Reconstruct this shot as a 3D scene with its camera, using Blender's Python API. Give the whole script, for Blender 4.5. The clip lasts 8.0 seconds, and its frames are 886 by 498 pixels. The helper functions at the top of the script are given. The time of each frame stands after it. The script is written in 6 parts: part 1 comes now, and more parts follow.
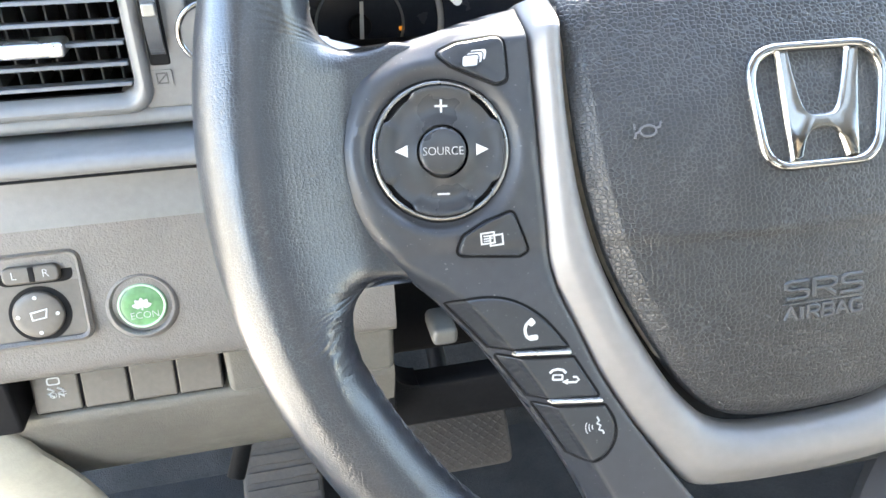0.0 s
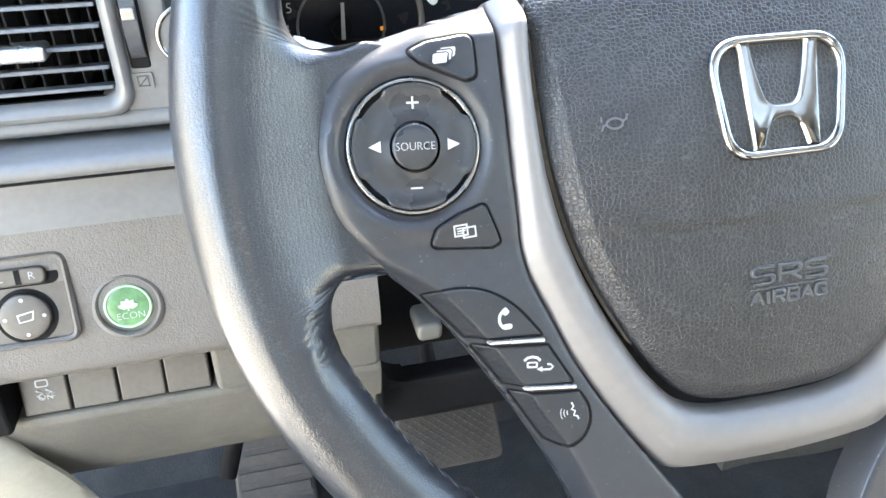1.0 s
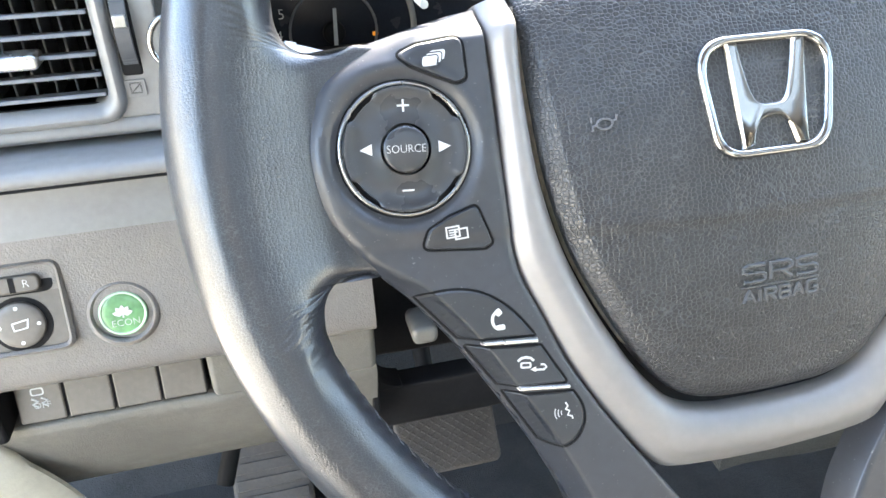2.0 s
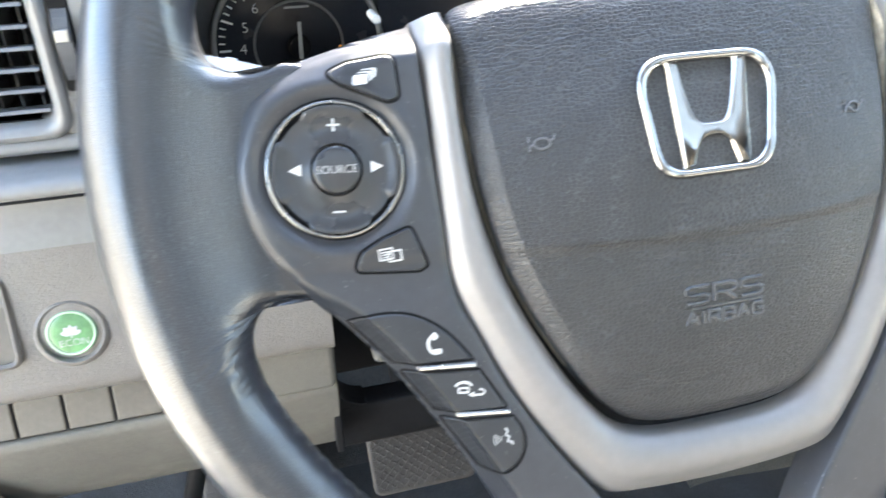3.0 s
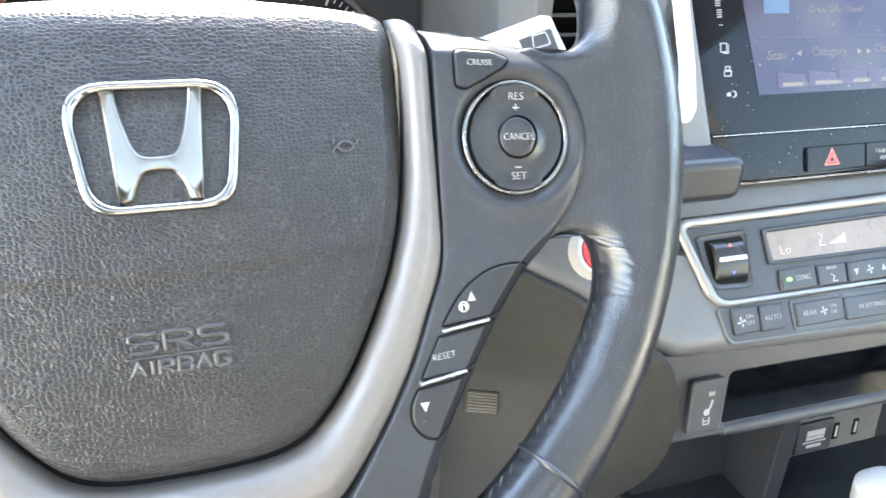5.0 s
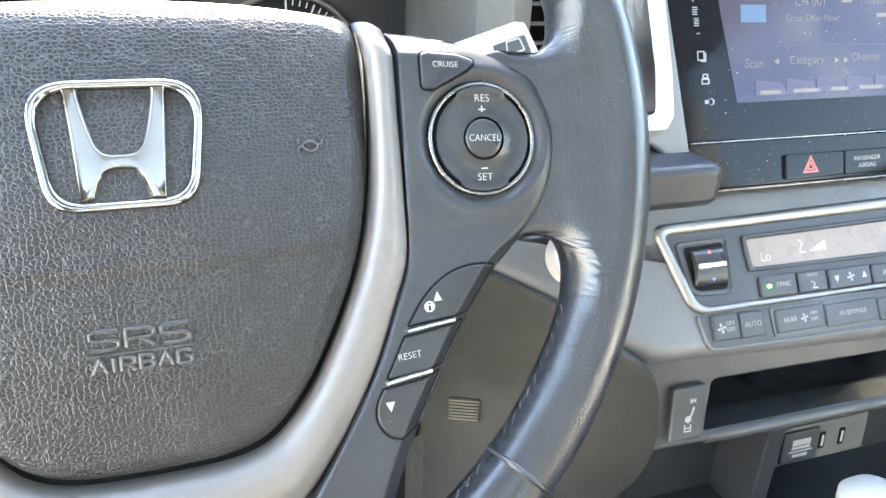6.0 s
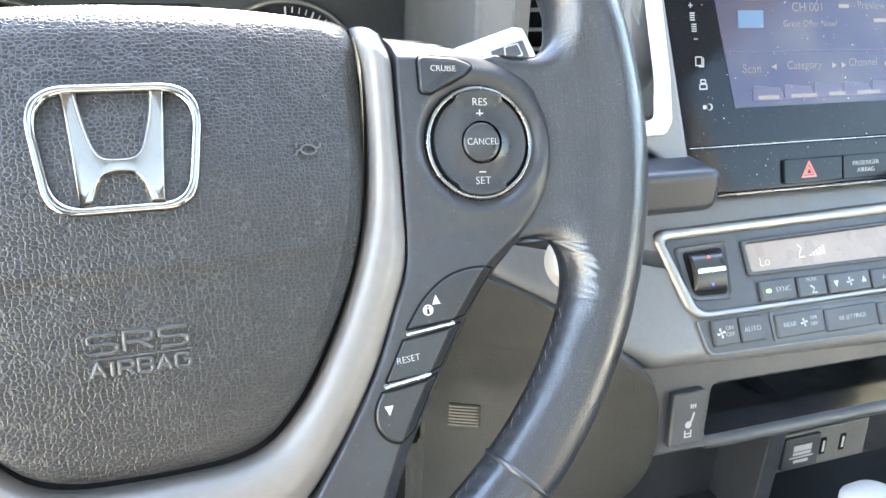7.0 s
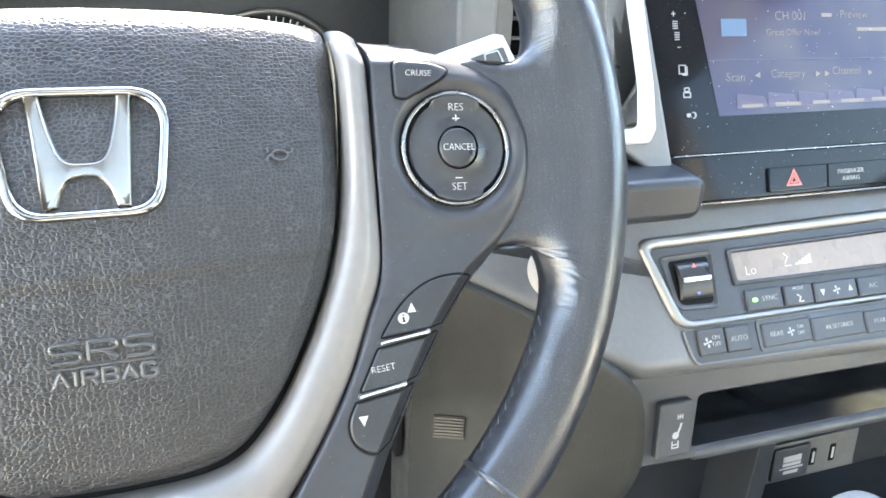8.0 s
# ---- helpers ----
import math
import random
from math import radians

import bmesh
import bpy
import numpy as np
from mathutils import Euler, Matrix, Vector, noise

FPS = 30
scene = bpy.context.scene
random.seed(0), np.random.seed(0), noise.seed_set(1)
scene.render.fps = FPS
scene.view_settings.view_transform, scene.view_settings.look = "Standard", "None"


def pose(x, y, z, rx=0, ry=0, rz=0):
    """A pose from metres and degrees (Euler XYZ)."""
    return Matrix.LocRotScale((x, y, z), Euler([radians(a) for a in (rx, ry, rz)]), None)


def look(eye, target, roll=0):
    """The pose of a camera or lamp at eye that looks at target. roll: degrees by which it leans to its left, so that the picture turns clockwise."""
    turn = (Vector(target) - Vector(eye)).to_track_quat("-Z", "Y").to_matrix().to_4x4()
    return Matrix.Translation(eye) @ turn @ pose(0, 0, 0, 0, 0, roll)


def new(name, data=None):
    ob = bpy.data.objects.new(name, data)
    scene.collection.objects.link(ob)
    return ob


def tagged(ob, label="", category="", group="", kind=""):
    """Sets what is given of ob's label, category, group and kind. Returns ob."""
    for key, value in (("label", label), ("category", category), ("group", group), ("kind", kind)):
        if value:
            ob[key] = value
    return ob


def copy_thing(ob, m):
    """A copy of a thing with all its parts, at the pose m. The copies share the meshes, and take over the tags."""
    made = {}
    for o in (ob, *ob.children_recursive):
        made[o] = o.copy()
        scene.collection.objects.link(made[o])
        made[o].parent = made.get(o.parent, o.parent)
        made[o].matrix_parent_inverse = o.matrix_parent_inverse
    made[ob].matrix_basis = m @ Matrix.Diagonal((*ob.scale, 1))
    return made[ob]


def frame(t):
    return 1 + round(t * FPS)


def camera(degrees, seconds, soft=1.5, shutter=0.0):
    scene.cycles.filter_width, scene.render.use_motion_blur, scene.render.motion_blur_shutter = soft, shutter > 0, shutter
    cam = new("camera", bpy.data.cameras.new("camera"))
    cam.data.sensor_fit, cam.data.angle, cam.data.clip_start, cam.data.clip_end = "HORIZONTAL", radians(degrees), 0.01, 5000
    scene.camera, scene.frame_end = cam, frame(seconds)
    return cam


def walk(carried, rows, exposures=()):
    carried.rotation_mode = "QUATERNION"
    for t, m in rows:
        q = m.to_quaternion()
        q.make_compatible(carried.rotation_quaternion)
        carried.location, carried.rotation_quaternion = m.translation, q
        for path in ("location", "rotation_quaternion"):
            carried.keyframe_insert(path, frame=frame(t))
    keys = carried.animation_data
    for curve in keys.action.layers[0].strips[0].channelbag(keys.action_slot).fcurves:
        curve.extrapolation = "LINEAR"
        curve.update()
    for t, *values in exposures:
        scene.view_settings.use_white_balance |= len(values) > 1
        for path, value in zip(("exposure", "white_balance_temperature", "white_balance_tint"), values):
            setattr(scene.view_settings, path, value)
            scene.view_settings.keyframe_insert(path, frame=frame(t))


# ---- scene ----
from mathutils.geometry import tessellate_polygon

cam = camera(62.0, 8.0, soft=1.5, shutter=0.5)
PATH = [
    (0, (-0.1689, -0.1923, 0.7607), (-0.0912, 0.1429, 0.5566), -0.15),
    (0.5, (-0.1683, -0.1975, 0.7623), (-0.0876, 0.1368, 0.5579), -0.48),
    (1, (-0.1651, -0.1999, 0.7618), (-0.0832, 0.1342, 0.5577), -0.86),
    (1.2, (-0.1654, -0.2005, 0.7611), (-0.0828, 0.1337, 0.5575), -0.96),
    (2.3, (-0.1638, -0.2016, 0.7619), (-0.0794, 0.1335, 0.5604), -1.54),
    (2.5, (-0.1640, -0.2013, 0.7626), (-0.0783, 0.1337, 0.5615), -1.43),
    (3, (-0.1455, -0.1994, 0.7615), (-0.0553, 0.1367, 0.5643), -1.04),
    (3.5, (-0.1018, -0.1979, 0.7650), (-0.0040, 0.1390, 0.5729), -0.16),
    (4, (-0.0519, -0.2045, 0.7634), (0.0557, 0.1328, 0.5774), 1.01),
    (4.5, (-0.0145, -0.2186, 0.7598), (0.1024, 0.1183, 0.5787), 2.16),
    (5, (0.0105, -0.2302, 0.7537), (0.1329, 0.1080, 0.5786), 2.60),
    (5.2, (0.0152, -0.2322, 0.7519), (0.1388, 0.1063, 0.5782), 2.73),
    (6.3, (0.0209, -0.2379, 0.7495), (0.1449, 0.1041, 0.5833), 2.61),
    (6.5, (0.0211, -0.2377, 0.7489), (0.1450, 0.1047, 0.5834), 2.57),
    (7, (0.0210, -0.2385, 0.7488), (0.1453, 0.1045, 0.5848), 2.48),
    (7.5, (0.0209, -0.2390, 0.7468), (0.1463, 0.1047, 0.5849), 2.39),
    (8, (0.0282, -0.2376, 0.7452), (0.1565, 0.1070, 0.5878), 2.50),
]
walk(cam, [(t, look(eye, target, roll)) for t, eye, target, roll in PATH], exposures=[(0.0, 5.09, 7460, 7), (3.0, 5.10, 7460, 7), (3.5, 5.26, 7550, 7), (4.5, 5.33, 7680, 6), (8.0, 5.34, 7680, 6)])

# ---- light ----
SUN_FROM = Vector((0.22, 0.74, 0.64)).normalized()
world = bpy.data.worlds.new("daylight")
scene.world = world
world.use_nodes = True
wn = world.node_tree.nodes
sky = wn.new("ShaderNodeTexSky")
sky.sky_type, sky.sun_disc = "NISHITA", False
sky.sun_elevation = math.asin(SUN_FROM.z)
sky.sun_rotation = math.atan2(SUN_FROM.x, SUN_FROM.y)
world.node_tree.links.new(sky.outputs[0], wn["Background"].inputs[0])
wn["Background"].inputs[1].default_value = 0.15
sun = new("sun", bpy.data.lights.new("sun", "SUN"))
sun.data.energy, sun.data.angle, sun.data.color = 5.0, radians(0.6), (1.0, 0.95, 0.87)
sun.matrix_world = look(SUN_FROM * 5, (0, 0, 0))


# ---- materials ----
def material(name, colour, rough=0.5, metal=0.0, grain=0.0, grain_size=0.0015, cells=False, stretch=1.0, mottle=0.15, spec=0.5, coat=0.0, emit=None, strength=0.0, spots=0.0, patchy=False, dome=False, crease=0.0, wear=0.08):
    """Principled surface: colour mottled at two scales, roughness wear, fine relief."""
    m = bpy.data.materials.new(name)
    m.use_nodes = True
    n, li = m.node_tree.nodes, m.node_tree.links
    b = n["Principled BSDF"]
    b.inputs["Metallic"].default_value, b.inputs["Roughness"].default_value = metal, rough
    b.inputs["Specular IOR Level"].default_value, b.inputs["Coat Weight"].default_value = spec, coat
    b.inputs["Coat Roughness"].default_value = 0.20 if grain > 0 else 0.05
    where = n.new("ShaderNodeTexCoord").outputs["Object"]

    def noise_at(scale, detail=4.0):
        t = n.new("ShaderNodeTexNoise")
        t.inputs["Scale"].default_value, t.inputs["Detail"].default_value = scale, detail
        li.new(where, t.inputs["Vector"])
        return t.outputs["Fac"]

    def ramp(fac, a, b2, lo=0.3, hi=0.7):
        r = n.new("ShaderNodeMapRange")
        r.inputs["From Min"].default_value, r.inputs["From Max"].default_value = lo, hi
        r.inputs["To Min"].default_value, r.inputs["To Max"].default_value = a, b2
        li.new(fac, r.inputs["Value"])
        return r.outputs["Result"]

    if mottle > 0:
        big, fine = noise_at(14.0), noise_at(260.0, 6.0)
        mul = n.new("ShaderNodeMath")
        mul.operation = "MULTIPLY"
        li.new(ramp(big, 1 - mottle, 1 + mottle), mul.inputs[0])
        li.new(ramp(fine, 1 - mottle * 0.7, 1 + mottle * 0.7), mul.inputs[1])
        mix = n.new("ShaderNodeVectorMath")
        mix.operation = "SCALE"
        mix.inputs[0].default_value = colour
        li.new(mul.outputs[0], mix.inputs["Scale"])
        colour_out = mix.outputs[0]
        if spots > 0:
            dust = noise_at(900.0, 2.0)
            lay = n.new("ShaderNodeMix")
            lay.data_type = "RGBA"
            li.new(ramp(dust, 0.0, spots, 0.70, 0.76), lay.inputs["Factor"])
            li.new(colour_out, lay.inputs["A"])
            lay.inputs["B"].default_value = (0.55, 0.53, 0.50, 1)
            colour_out = lay.outputs["Result"]
        li.new(colour_out, b.inputs["Base Color"])
        li.new(ramp(noise_at(45.0), max(rough - wear, 0.02), min(rough + wear, 1)), b.inputs["Roughness"])
    else:
        b.inputs["Base Color"].default_value = (*colour, 1)
    if grain > 0:
        if cells:
            v = n.new("ShaderNodeTexVoronoi")
            v.feature = "F1" if dome else "DISTANCE_TO_EDGE"
            v.inputs["Scale"].default_value, v.inputs["Randomness"].default_value = 1 / grain_size, 0.7
            warp = n.new("ShaderNodeTexNoise")
            warp.inputs["Scale"].default_value = 0.35 / grain_size
            add = n.new("ShaderNodeMix")
            add.data_type = "RGBA"
            add.inputs["Factor"].default_value = grain_size * 0.28
            scaled = n.new("ShaderNodeMapping")
            scaled.inputs["Scale"].default_value = (1 / stretch, stretch, 1)
            li.new(where, scaled.inputs["Vector"])
            li.new(where, warp.inputs["Vector"])
            li.new(scaled.outputs[0], add.inputs["A"])
            li.new(warp.outputs["Color"], add.inputs["B"])
            li.new(add.outputs["Result"], v.inputs["Vector"])
            if dome:
                # broad pebbles, slightly rounded, with narrow rounded valleys
                sq = n.new("ShaderNodeMath")
                sq.operation = "POWER"
                sq.inputs[1].default_value = 2.0
                li.new(v.outputs["Distance"], sq.inputs[0])
                rim_d = n.new("ShaderNodeTexVoronoi")
                rim_d.feature = "DISTANCE_TO_EDGE"
                rim_d.inputs["Scale"].default_value, rim_d.inputs["Randomness"].default_value = 1 / grain_size, 0.7
                li.new(add.outputs["Result"], rim_d.inputs["Vector"])
                flank = n.new("ShaderNodeMapRange")
                flank.interpolation_type = "SMOOTHERSTEP"
                flank.inputs["From Max"].default_value = 0.20
                li.new(rim_d.outputs["Distance"], flank.inputs["Value"])
                pebble = n.new("ShaderNodeMath")
                pebble.operation = "MULTIPLY_ADD"
                pebble.inputs[1].default_value = 0.62
                li.new(flank.outputs["Result"], pebble.inputs[0])
                li.new(ramp(sq.outputs[0], 0.10, 0.0, 0.0, 0.6), pebble.inputs[2])
            h = pebble.outputs[0] if dome else ramp(v.outputs["Distance"], 0.0, 1.0, 0.0, 0.22)
            if crease > 0:
                # valleys of the grain painted paler: dust, plus light caught on their slopes
                line = n.new("ShaderNodeTexVoronoi")
                line.feature = "DISTANCE_TO_EDGE"
                line.inputs["Scale"].default_value, line.inputs["Randomness"].default_value = 1 / grain_size, 0.7
                li.new(add.outputs["Result"], line.inputs["Vector"])
                fade = n.new("ShaderNodeMath")
                fade.operation = "MULTIPLY"
                li.new(ramp(line.outputs["Distance"], crease, 0.0, 0.01, 0.07), fade.inputs[0])
                li.new(ramp(noise_at(55.0, 3.0), 0.5, 1.0, 0.40, 0.62), fade.inputs[1])
                dusty = n.new("ShaderNodeMix")
                dusty.data_type = "RGBA"
                li.new(fade.outputs[0], dusty.inputs["Factor"])
                li.new(colour_out, dusty.inputs["A"])
                dusty.inputs["B"].default_value = (0.27, 0.28, 0.30, 1)
                li.new(dusty.outputs["Result"], b.inputs["Base Color"])
            fine_h = n.new("ShaderNodeMath")
            fine_h.operation = "MULTIPLY_ADD"
            li.new(noise_at(2.2 / grain_size, 2.0), fine_h.inputs[0])
            fine_h.inputs[1].default_value = 0.03 if dome else 0.2
            li.new(h, fine_h.inputs[2])
            h = fine_h.outputs[0]
        else:
            h = noise_at(1 / grain_size, 3.0)
        bump = n.new("ShaderNodeBump")
        bump.inputs["Strength"].default_value = grain
        bump.inputs["Distance"].default_value = grain_size * 0.8
        if patchy:
            li.new(ramp(noise_at(38.0), grain * 0.3, grain, 0.38, 0.62), bump.inputs["Strength"])
        li.new(h, bump.inputs["Height"])
        li.new(bump.outputs[0], b.inputs["Normal"])
        li.new(bump.outputs[0], b.inputs["Coat Normal"])
    if emit:
        b.inputs["Emission Color"].default_value = (*emit, 1)
        b.inputs["Emission Strength"].default_value = strength
    return m


LEATHER = material("worn_black_leather", (0.0135, 0.0155, 0.0205), 0.31, grain=0.18, grain_size=0.00105, cells=True, dome=True, stretch=1.2, mottle=0.08, spec=0.5, coat=0.50, spots=0.05, crease=0.10, wear=0.03, patchy=True)
VINYL = material("grained_black_vinyl", (0.0140, 0.0148, 0.0170), 0.38, spec=0.5, grain=0.38, grain_size=0.00155, cells=True, dome=True, stretch=1.12, mottle=0.08, spots=0.05, crease=0.12, wear=0.03)
SATIN = material("satin_black_plastic", (0.026, 0.0288, 0.0355), 0.40, grain=0.08, grain_size=0.0004, mottle=0.12, spots=0.15)
STACK = material("dark_stack_plastic", (0.100, 0.109, 0.125), 0.42, grain=0.1, grain_size=0.0006, mottle=0.12)
BUTTON = material("button_black_plastic", (0.018, 0.0203, 0.0248), 0.38, grain=0.08, grain_size=0.0004, mottle=0.12, spots=0.12)
DIAL = material("dial_black_plastic", (0.024, 0.026, 0.030), 0.30, mottle=0.12, spots=0.12)
SILVER = material("satin_silver_paint", (0.185, 0.176, 0.174), 0.47, metal=0.35, mottle=0.06, grain=0.05, grain_size=0.0005)
CHROME = material("chrome", (0.34, 0.34, 0.342), 0.10, metal=1.0, mottle=0.05)
EMBLEM = material("dulled_chrome", (0.29, 0.282, 0.27), 0.13, metal=1.0, mottle=0.05)
BRIGHT = material("satin_chrome", (0.60, 0.60, 0.60), 0.26, metal=0.9, mottle=0.04)
WHITE = material("white_print", (0.41, 0.41, 0.41), 0.6, mottle=0.05)
GREYPRINT = material("grey_print", (0.35, 0.35, 0.36), 0.6, mottle=0.05)
DASH = material("charcoal_dash_plastic", (0.108, 0.100, 0.094), 0.50, grain=0.45, grain_size=0.0011, mottle=0.08)
DASHDARK = material("dark_dash_plastic", (0.055, 0.056, 0.058), 0.5, grain=0.25, grain_size=0.0012, cells=True, mottle=0.12)
DASHTOP = material("smooth_dash_trim", (0.135, 0.136, 0.139), 0.42, grain=0.1, grain_size=0.0008, mottle=0.08)
KNEE = material("olive_grey_knee_plastic", (0.088, 0.083, 0.074), 0.55, grain=0.3, grain_size=0.0011, mottle=0.14)
METALLIC = material("metallic_grey_trim", (0.142, 0.145, 0.150), 0.42, metal=0.3, mottle=0.06)
# darker copy of the knee plastic: shade on the right side is put in
OLIVE_SHADE = material("shaded_olive_plastic", (0.025, 0.0263, 0.0258), 0.5, grain=0.3, grain_size=0.0012, cells=True, mottle=0.14)
PIANO = material("piano_black", (0.008, 0.009, 0.012), 0.05, mottle=0.1, spec=0.15, spots=0.3)
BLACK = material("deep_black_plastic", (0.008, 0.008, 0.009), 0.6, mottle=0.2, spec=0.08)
SWITCH = material("switch_brown_grey_plastic", (0.078, 0.069, 0.060), 0.45, grain=0.1, grain_size=0.0005, mottle=0.15)
GREEN = material("green_button_plastic", (0.075, 0.185, 0.075), 0.35, mottle=0.35, coat=0.3)
RED = material("red_button_plastic", (0.55, 0.03, 0.035), 0.3, mottle=0.15, coat=0.4)
REDPRINT = material("red_print", (0.52, 0.15, 0.13), 0.5, mottle=0.1)
RUBBER = material("ribbed_rubber", (0.046, 0.038, 0.032), 0.7, grain=0.2, grain_size=0.001, mottle=0.25)
CARPET = material("dark_carpet", (0.020, 0.020, 0.021), 0.95, grain=0.9, grain_size=0.0018, mottle=0.35)
THREAD = material("grey_thread", (0.095, 0.094, 0.092), 0.5, grain=0.3, grain_size=0.0004, mottle=0.15)
GLASSY = material("clear_smoked_lens", (0.018, 0.020, 0.026), 0.22, mottle=0.1, spec=0.3)
LCD = material("lcd_glass", (0.20, 0.175, 0.16), 0.30, mottle=0.08, spec=0.25, emit=(0.55, 0.46, 0.42), strength=0.006)
SEGMENT = material("lcd_segment", (0.5, 0.47, 0.42), 0.5, mottle=0.03, emit=(1.0, 0.93, 0.82), strength=0.009)
LED = material("green_lamp", (0.1, 0.6, 0.1), 0.4, mottle=0, emit=(0.25, 1.0, 0.15), strength=0.16)
AMBER = material("amber_lamp", (0.6, 0.22, 0.02), 0.4, mottle=0, emit=(1.0, 0.36, 0.03), strength=0.022)
FABRIC = material("grey_seat_leather", (0.095, 0.093, 0.091), 0.55, grain=0.4, grain_size=0.002, mottle=0.15)
PANELGREY = material("blue_grey_panel_plastic", (0.045, 0.049, 0.057), 0.42, grain=0.06, grain_size=0.0005, mottle=0.1)
SATINTRIM = material("satin_metal_trim", (0.32, 0.315, 0.305), 0.42, metal=0.8, mottle=0.04)
RINGMETAL = material("dull_ring_chrome", (0.24, 0.24, 0.24), 0.26, metal=1.0, mottle=0.05)
# dusty gap colour, paler than dust: sun in the gap is painted in
SUNLIT_DUST = material("sunlit_tan_dust", (0.40, 0.35, 0.27), 0.8, grain=0.5, grain_size=0.0009, mottle=0.45, spots=0.8)
HEADLINER = material("grey_headliner", (0.20, 0.20, 0.205), 0.9, grain=0.3, grain_size=0.002, mottle=0.08)


# ---- mesh tools ----
def part(name, geo, mat, parent=None, label="", sharp=40.0, at=None):
    """One mesh object from (verts, faces) under parent, in the parent's own space."""
    me = bpy.data.meshes.new(name)
    me.from_pydata([tuple(v) for v in geo[0]], [], [tuple(f) for f in geo[1]])
    me.validate()
    b = bmesh.new()
    b.from_mesh(me)
    bmesh.ops.remove_doubles(b, verts=b.verts, dist=1e-6)
    bmesh.ops.recalc_face_normals(b, faces=b.faces)
    b.to_mesh(me)
    b.free()
    me.shade_smooth()
    me.set_sharp_from_angle(angle=radians(sharp))
    me.materials.append(mat)
    ob = new(name, me)
    if parent is not None:
        ob.parent = parent
    if at is not None:
        ob.matrix_basis = at
    if label:
        tagged(ob, label)
    return ob


def thing(name, label, category, at=None, group="", kind=""):
    ob = new(name)
    ob.empty_display_size = 0.02
    if at is not None:
        ob.matrix_basis = at
    return tagged(ob, label, category, group, kind)


def join(*geos):
    verts, faces = [], []
    for v, f in geos:
        k = len(verts)
        verts += list(v)
        faces += [[i + k for i in face] for face in f]
    return verts, faces


def moved(geo, m):
    return [m @ Vector(v) for v in geo[0]], geo[1]


def spline(points, per=8, closed=False):
    """Catmull-Rom curve through the points (any dimension)."""
    p = [np.array(q, float) for q in points]
    n, out = len(p), []
    for i in range(n if closed else n - 1):
        a, b, c, d = (p[(i + k) % n] if closed else p[min(max(i + k, 0), n - 1)] for k in (-1, 0, 1, 2))
        for j in range(per):
            t = j / per
            out.append(0.5 * (2 * b + (c - a) * t + (2 * a - 5 * b + 4 * c - d) * t * t + (3 * b - a - 3 * c + d) * t ** 3))
    if not closed:
        out.append(p[-1])
    return out


def resample(curve, n):
    c = np.array(curve)
    s = np.r_[0, np.cumsum(np.linalg.norm(np.diff(c, axis=0), axis=1))]
    return np.stack([np.interp(np.linspace(0, s[-1], n), s, c[:, k]) for k in range(c.shape[1])], -1)


def rounded(corners, r, seg=5):
    """Polygon with rounded corners; r is one radius or one for each corner."""
    out, n = [], len(corners)
    for i, c in enumerate(corners):
        rad = r[i] if isinstance(r, (list, tuple)) else r
        c = Vector(c)
        a, b = Vector(corners[i - 1]) - c, Vector(corners[(i + 1) % n]) - c
        half = a.angle(b) / 2
        cut = min(rad / max(math.tan(half), 1e-3), a.length * 0.49, b.length * 0.49)
        pa, pb = c + a.normalized() * cut, c + b.normalized() * cut
        for k in range(seg + 1):
            t = k / seg
            out.append(tuple((1 - t) ** 2 * pa + 2 * t * (1 - t) * c + t * t * pb))
    return out


def box2(x0, y0, x1, y1, r=0.0, seg=5):
    c = [(x0, y0), (x1, y0), (x1, y1), (x0, y1)]
    return rounded(c, r, seg) if r > 0 else c


def circle(cx, cy, r, n=32, r2=None):
    return [(cx + r * math.cos(2 * math.pi * i / n), cy + (r2 or r) * math.sin(2 * math.pi * i / n)) for i in range(n)]


def inset(poly, d):
    n, out = len(poly), []
    area = sum(poly[i - 1][0] * poly[i][1] - poly[i][0] * poly[i - 1][1] for i in range(n))
    for i in range(n):
        a, b, c = Vector(poly[i - 1]), Vector(poly[i]), Vector(poly[(i + 1) % n])
        e1, e2 = (b - a), (c - b)
        n1, n2 = Vector((-e1.y, e1.x)), Vector((-e2.y, e2.x))
        nn = n1.normalized() + n2.normalized() if e1.length > 1e-9 and e2.length > 1e-9 else n1 + n2
        nn = nn.normalized() if nn.length > 1e-9 else Vector((0, 0))
        out.append(tuple(b + nn * d * (1 if area > 0 else -1)))
    return out


def slab(poly, z0, z1, bevel=0.0, seg=3, height=None):
    """Plate over a flat outline from z0 to z1 with a rounded upper edge. height(x, y) is added on the upper side."""
    h = height or (lambda x, y: 0.0)
    n = len(poly)
    rings = [[(x, y, z0) for x, y in poly]]
    if bevel > 0:
        for k in range(seg + 1):
            a = k / seg * math.pi / 2
            q = inset(poly, bevel * (1 - math.cos(a)))
            rings.append([(x, y, z1 - bevel * (1 - math.sin(a)) + h(x, y)) for x, y in q])
        # narrow flat border, so that the plate's face stays flat right up to its rounded edge
        rings.append([(x, y, z1 + h(x, y)) for x, y in inset(poly, bevel * 1.06)])
    else:
        rings.append([(x, y, z1 + h(x, y)) for x, y in poly])
    verts = [v for r in rings for v in r]
    faces = [[k * n + i, k * n + (i + 1) % n, (k + 1) * n + (i + 1) % n, (k + 1) * n + i] for k in range(len(rings) - 1) for i in range(n)]
    last = (len(rings) - 1) * n
    faces += [list(range(n))[::-1], list(range(last, last + n))]
    return verts, faces


